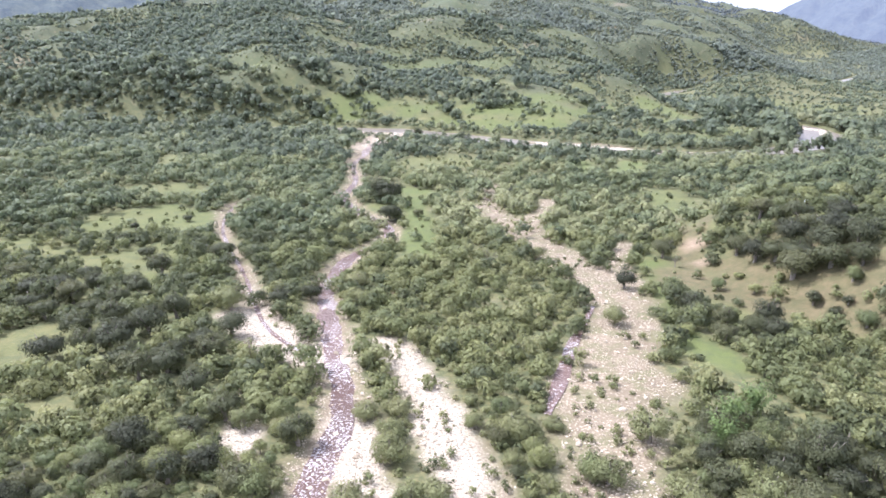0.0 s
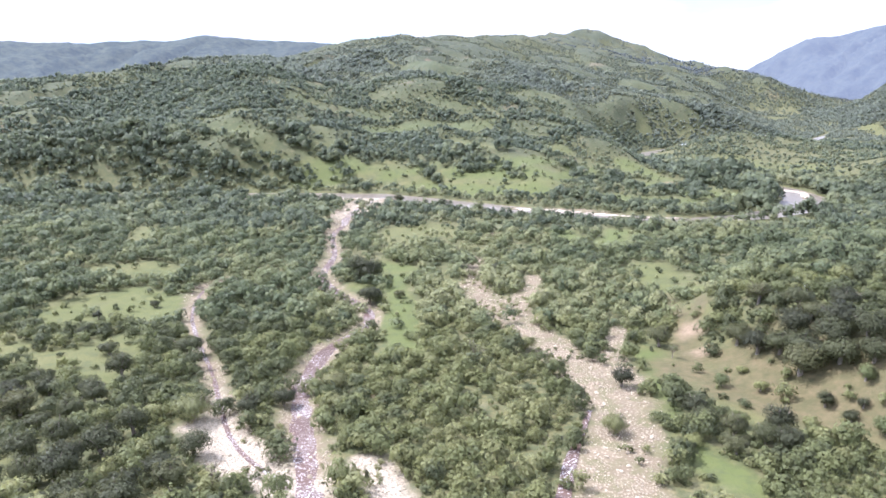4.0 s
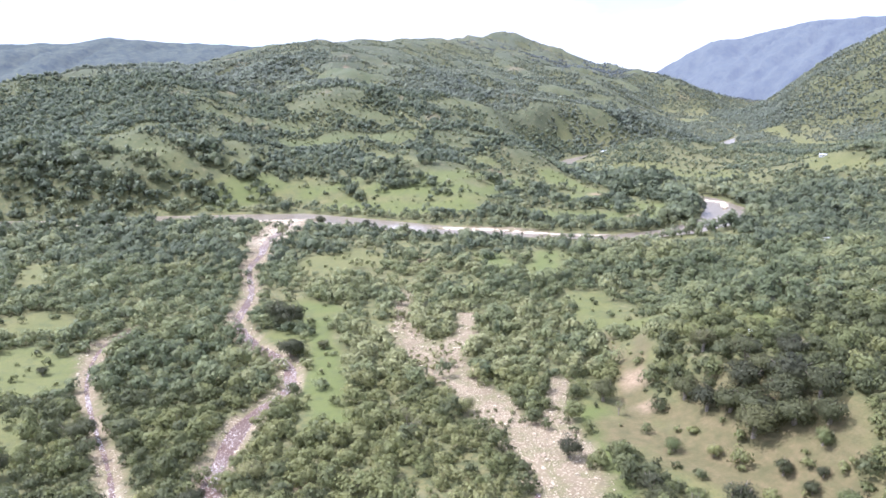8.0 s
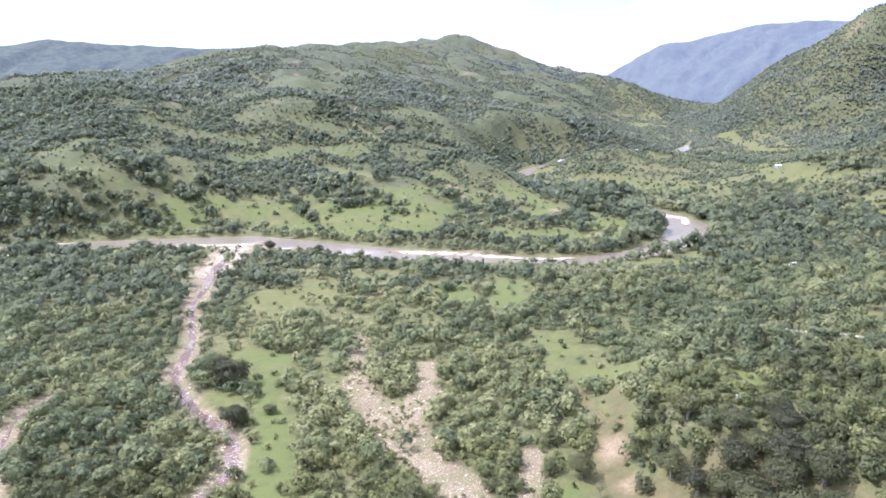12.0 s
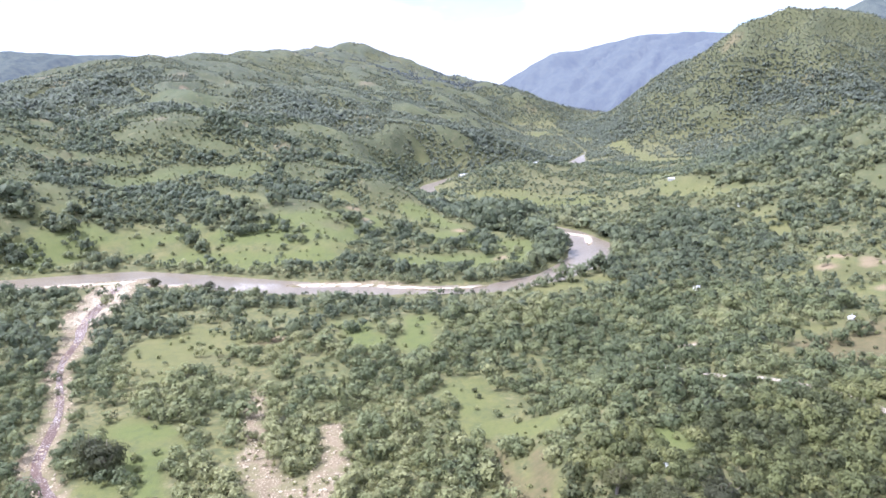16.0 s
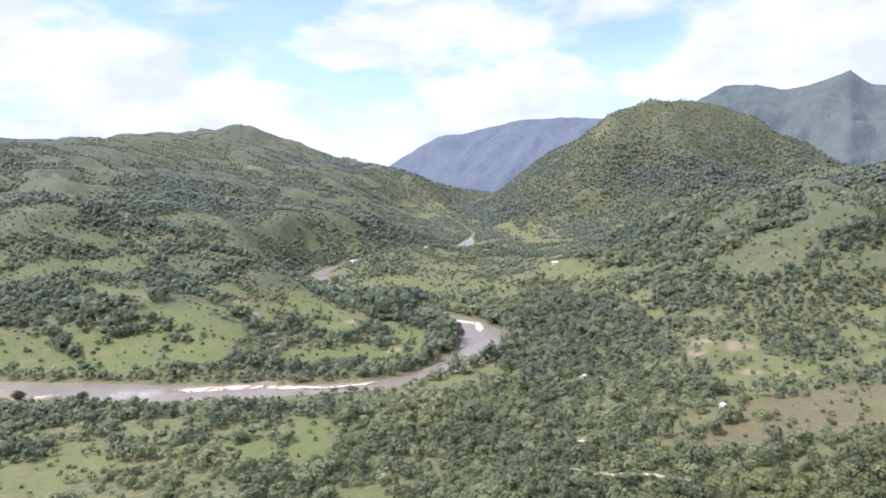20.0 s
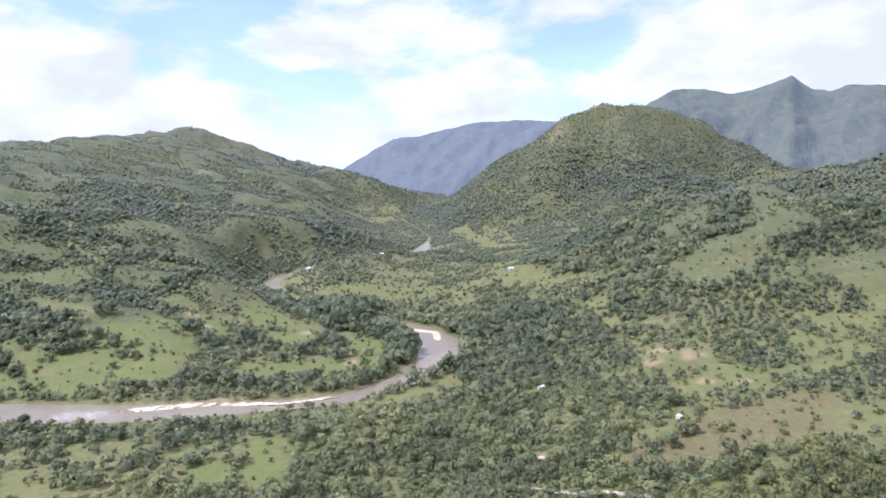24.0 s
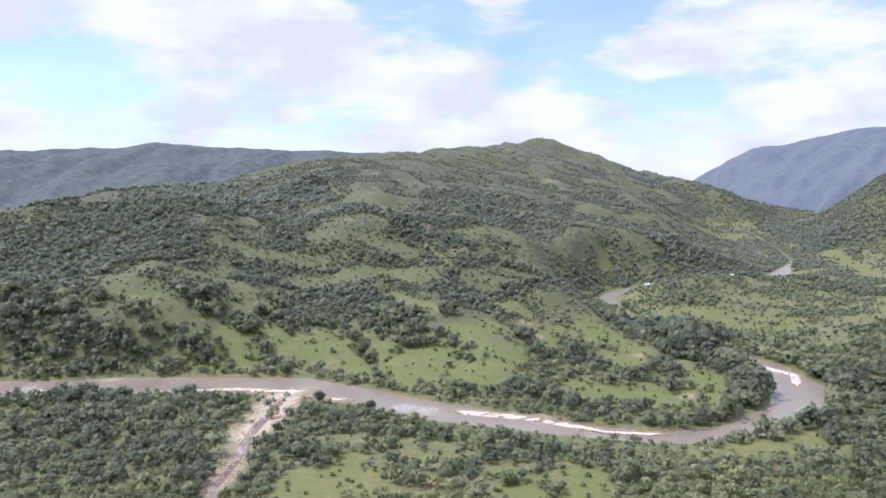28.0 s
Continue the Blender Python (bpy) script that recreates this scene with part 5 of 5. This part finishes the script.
def build_odd_trees():
    """The nearly leafless trees by the dry bed, and the bamboo."""
    rng = np.random.default_rng(51)
    for x, y, r in ((5, 278, 3.6), (82, 287, 2.4), (-70, 190, 2.6), (-57, 213, 2.4), (2, 290, 3.0)):
        ob = new("bare_tree")
        wood = branching(rng, r, 2.6 * r, 7, 4)
        me = mesh_of("trunk", *wood)
        me.materials.append(BARK)
        new("trunk", me).parent = ob
        leaves = leaf_sprays(rng, 260, r, 2.0 * r, 0.2, 9)
        leaves[:, 2] += 0.7 * r
        me = mesh_of("crown", leaves[:, :3], np.arange(len(leaves)).reshape(-1, 3), smooth=False)
        mark_way(me, "skin", leaves[:, 3:])
        me.materials.append(LEAF_SCRUB)
        new("crown", me).parent = ob
        ob.location = (x, y, float(surface(x, y)))
        tagged(ob, "half-bare dry tree with thin grey branches by stones", "tree")
    for x, y, n in ((61, 152, 46), (69, 160, 40), (56, 143, 30)):
        ob = new("bamboo_clump")
        culms, sprays = [], []
        for _ in range(n):
            t, tilt, h = rng.uniform(0, 6.28), rng.uniform(0.05, 0.45), rng.uniform(6, 10)
            bx, by = rng.normal(0, 0.8, 2)
            line = [(bx + math.cos(t) * tilt * h * s * s, by + math.sin(t) * tilt * h * s * s, h * (s - 0.16 * tilt * s * s * s), 0.07 * (1 - 0.8 * s)) for s in (0, 0.35, 0.7, 1)]
            culms.append(tube(line, 5))
            for s in np.linspace(0.35, 1.02, 16):
                at = np.array([bx + math.cos(t) * tilt * h * s * s, by + math.sin(t) * tilt * h * s * s, h * (s - 0.16 * tilt * s**3)]) + rng.normal(0, 0.3, 3)
                way = unit(np.array([math.cos(t), math.sin(t), 0.2]) + 0.7 * rng.normal(size=3))
                wide = unit(np.cross(way, rng.normal(size=3)))
                sprays.append([at, at + 0.5 * way + 0.16 * wide, at + 1.15 * way - [0, 0, 0.25], at + 0.5 * way - 0.16 * wide])
        for v, q in culms:
            me = mesh_of("cane", v, q)
            me.materials.append(CANE)
            new("cane", me).parent = ob
        leaves = np.array(sprays).reshape(-1, 3)
        me = mesh_of("foliage", leaves, np.arange(len(leaves)).reshape(-1, 4), smooth=False)
        mark(me, "tint", np.full(len(leaves), 0.2))
        mark_way(me, "skin", unit(leaves - [0, 0, 3]))
        me.materials.append(CANE_LEAF)
        new("foliage", me).parent = ob
        ob.location = (x, y, float(surface(x, y)))
        tagged(ob, "bright green arching bamboo clump among dark trees", "bamboo", "bamboo clumps")


# ---- stones ----
def pebble(rng, cuts):
    bm = bmesh.new()
    bmesh.ops.create_icosphere(bm, subdivisions=cuts, radius=1.0)
    axes = rng.uniform(0.6, 1.2, 3) * (1, 1, 0.62)
    planes = unit(rng.normal(size=(7, 3)))
    for v in bm.verts:
        p = np.array(v.co)
        for n in planes:
            p = p - n * max(0, p @ n - 0.74)
        v.co = Vector(p * axes)
    v = np.array([tuple(q.co) for q in bm.verts])
    f = np.array([[q.index for q in face.verts] for face in bm.faces])
    bm.free()
    return v, f


def build_stones():
    rng = np.random.default_rng(61)
    small = [pebble(rng, 1) for _ in range(8)]
    big = [pebble(rng, 2) for _ in range(7)]

    def strew(name, box, step, sizes, seed, label, least=0.5):
        x, y, r = scatter(*box, step, seed)
        st = stony(x, y)
        keep = in_view(x, y) & (r.uniform(0, 1, len(x)) < 0.9 * fade(st, least - 0.25, least + 0.35) * (0.12 + 0.88 * fade(rough(x, y, 9, 95, 3) + 0.5 * capsules(x, y, PALE), -0.6, 0.2))) & (along(x, y, TRICKLE)[0] > 1.5)
        x, y = x[keep], y[keep]
        s = sizes[0] * (sizes[1] / sizes[0]) ** (r.uniform(0, 1, len(x)) ** 2.2)
        z, verts, faces, n = surface(x, y), [], [], 0
        pick, spin = r.integers(0, len(small), len(x)), r.uniform(0, 6.28, len(x))
        tint = []
        for k, (v, f) in enumerate(small):
            m = np.where(pick == k)[0]
            c, q = np.cos(spin[m])[:, None], np.sin(spin[m])[:, None]
            px, py, pz = (v[:, a] * s[m][:, None] for a in range(3))
            verts.append(np.stack([x[m][:, None] + px * c - py * q, y[m][:, None] + px * q + py * c, z[m][:, None] + pz + 0.12 * s[m][:, None]], 2).reshape(-1, 3))
            faces.append((f[None] + (n + np.arange(len(m)) * len(v))[:, None, None]).reshape(-1, 3))
            n += len(m) * len(v)
        me = mesh_of(name, np.concatenate(verts), np.concatenate(faces), smooth=False)
        me.materials.append(STONE)
        tagged(new(name, me), label, "stones", kind="stuff")

    strew("bed_stones", (-110, 110, 110, 340), 0.85, (0.15, 0.55), 63, "pale sun-bleached stones of a dry river bed")
    strew("creek_stones", (-170, 90, 340, 780), 2.2, (0.35, 1.2), 64, "pale rounded stones along a creek")
    strew("river_bar_stones", (-380, 400, 640, 870), 3.0, (0.4, 1.2), 65, "pale gravel and cobbles on river bars")
    # the boulders that can be told apart
    base = []
    for v, f in big:
        me = mesh_of("boulder", v, f, smooth=False)
        me.materials.append(STONE)
        base.append(me)
    x, y, r = scatter(-105, 90, 125, 330, 5.2, 66)
    keep = (r.uniform(0, 1, len(x)) < 0.62 * fade(stony(x, y), 0.5, 0.9)) & (along(x, y, TRICKLE)[0] > 2.2)
    x, y = x[keep], y[keep]
    for k in np.argsort(np.hypot(x, y))[:260]:
        ob = new("boulder", base[int(r.integers(0, 7))])
        s = 0.45 + 0.75 * r.uniform() ** 2
        ob.matrix_basis = Matrix.Translation((x[k], y[k], float(surface(x[k], y[k])) + 0.1 * s)) @ Euler((r.uniform(-0.3, 0.3), r.uniform(-0.3, 0.3), r.uniform(0, 6.28))).to_matrix().to_4x4() @ Matrix.Scale(s, 4)
        tagged(ob, "pale sun-bleached boulder in the stony bed", "boulder", "boulders of the stony beds")


# ---- houses ----
def part(name, bm, material_, parent, label=""):
    me = bpy.data.meshes.new(name)
    bm.to_mesh(me)
    bm.free()
    me.materials.append(material_)
    ob = new(name, me)
    ob.parent = parent
    return tagged(ob, label)


def box(x0, x1, y0, y1, z0, z1, bevel=0.0):
    bm = bmesh.new()
    bmesh.ops.create_cube(bm, size=1, matrix=Matrix.LocRotScale(((x0 + x1) / 2, (y0 + y1) / 2, (z0 + z1) / 2), None, (x1 - x0, y1 - y0, z1 - z0)))
    if bevel:
        bmesh.ops.bevel(bm, geom=bm.edges[:], offset=bevel, segments=1, affect="EDGES")
    return bm


def shell(w, d, h, gable):
    """Four walls with gables, 0.18 m thick, open below."""
    bm = bmesh.new()
    for x0, x1, y0, y1 in ((-w / 2, w / 2, -d / 2, -d / 2 + 0.18), (-w / 2, w / 2, d / 2 - 0.18, d / 2)):
        bmesh.ops.create_cube(bm, size=1, matrix=Matrix.LocRotScale(((x0 + x1) / 2, (y0 + y1) / 2, h / 2 - 0.4), None, (x1 - x0, y1 - y0, h + 0.8)))
    for side in (-1, 1):
        a, b = side * w / 2, side * (w / 2 - 0.18)
        ring = [(-d / 2 + 0.182, -0.8), (d / 2 - 0.182, -0.8), (d / 2 - 0.182, h), (0, h + gable), (-d / 2 + 0.182, h)]
        outer, inner = [bm.verts.new((a, p, q)) for p, q in ring], [bm.verts.new((b, p, q)) for p, q in ring]
        bm.faces.new(outer), bm.faces.new(inner[::-1])
        for k in range(5):
            bm.faces.new((outer[k], inner[k], inner[(k + 1) % 5], outer[(k + 1) % 5]))
    bmesh.ops.recalc_face_normals(bm, faces=bm.faces[:])
    return bm


def corrugated(w, run, thick=0.05, wave=0.2):
    """A sheet of corrugated metal w wide, that runs down by run."""
    n = int(w / wave) * 2
    xs = np.linspace(-w / 2, w / 2, n + 1)
    bm = bmesh.new()
    rows = []
    for y, z in ((0, 0), (run[0], -run[1])):
        rows.append([bm.verts.new((x, y, z + (0.03 if k % 2 else 0))) for k, x in enumerate(xs)])
    for k in range(n):
        bm.faces.new((rows[0][k], rows[0][k + 1], rows[1][k + 1], rows[1][k]))
    bmesh.ops.solidify(bm, geom=bm.faces[:], thickness=thick)
    return bm


def house(x, y, turn, w, d, h, label, roof_material=None, wall_material=None):
    ob = new("house")
    rise = 0.22 * d
    part("wall", shell(w, d, h, rise), wall_material or PLASTER, ob)
    for side in (-1, 1):
        roof = part("roof", corrugated(w + 0.8, (d / 2 + 0.45, rise * (d / 2 + 0.45) / (d / 2))), roof_material or TIN, ob, "pale corrugated metal roof")
        roof.location = (0, 0, h + rise + 0.08)
        roof.rotation_euler = (0, 0, 0 if side > 0 else math.pi)
    part("ridge_cap", box(-w / 2 - 0.4, w / 2 + 0.4, -0.14, 0.14, h + rise + 0.1, h + rise + 0.16, 0.02), roof_material or TIN, ob)
    part("door", box(-0.45, 0.45, -d / 2 - 0.04, -d / 2 - 0.005, 0, 2.0, 0.01), DARK_WOOD, ob, "dark wooden door")
    for k in (-1, 1):
        win = part("window", box(k * w * 0.3 - 0.5, k * w * 0.3 + 0.5, -d / 2 - 0.05, -d / 2 - 0.005, 1.0, 2.0, 0.02), DARK_WOOD, ob, "dark window opening with wooden frame")
        part("sill", box(k * w * 0.3 - 0.6, k * w * 0.3 + 0.6, -d / 2 - 0.14, -d / 2 - 0.052, 0.9, 0.98, 0.01), PLASTER, win)
    ob.matrix_basis = Matrix.Translation((x, y, float(surface(x, y)))) @ Matrix.Rotation(radians(turn), 4, "Z")
    return tagged(ob, label, "house")


def build_houses():
    house(140, 301, -20, 3.0, 2.2, 2.2, "small white shed with a pale metal roof among trees")
    house(321, 400, 25, 3.4, 2.4, 2.2, "small white house with a pale metal roof at the pasture's edge")
    house(408, 1340, 20, 15, 8, 3.2, "long white house with a pale metal roof by the river")
    house(538, 1322, -10, 22, 9, 3.0, "long low shed with a pale roof on the valley floor")
    house(611, 990, -30, 9, 6, 2.8, "white farmhouse with a pale metal roof among trees")
    house(331, 545, 10, 5.5, 4.0, 2.4, "small white house with a pale roof in the woods")
    house(545, 760, -20, 8, 5, 2.8, "white farmhouse with a pale metal roof among trees")
    house(735, 1210, 15, 10, 6, 2.8, "white farmhouse with a pale roof on the valley floor")


build_ground()
build_water()
build_far()
build_houses()
build_odd_trees()
build_single_trees()
build_stones()
build_forest()
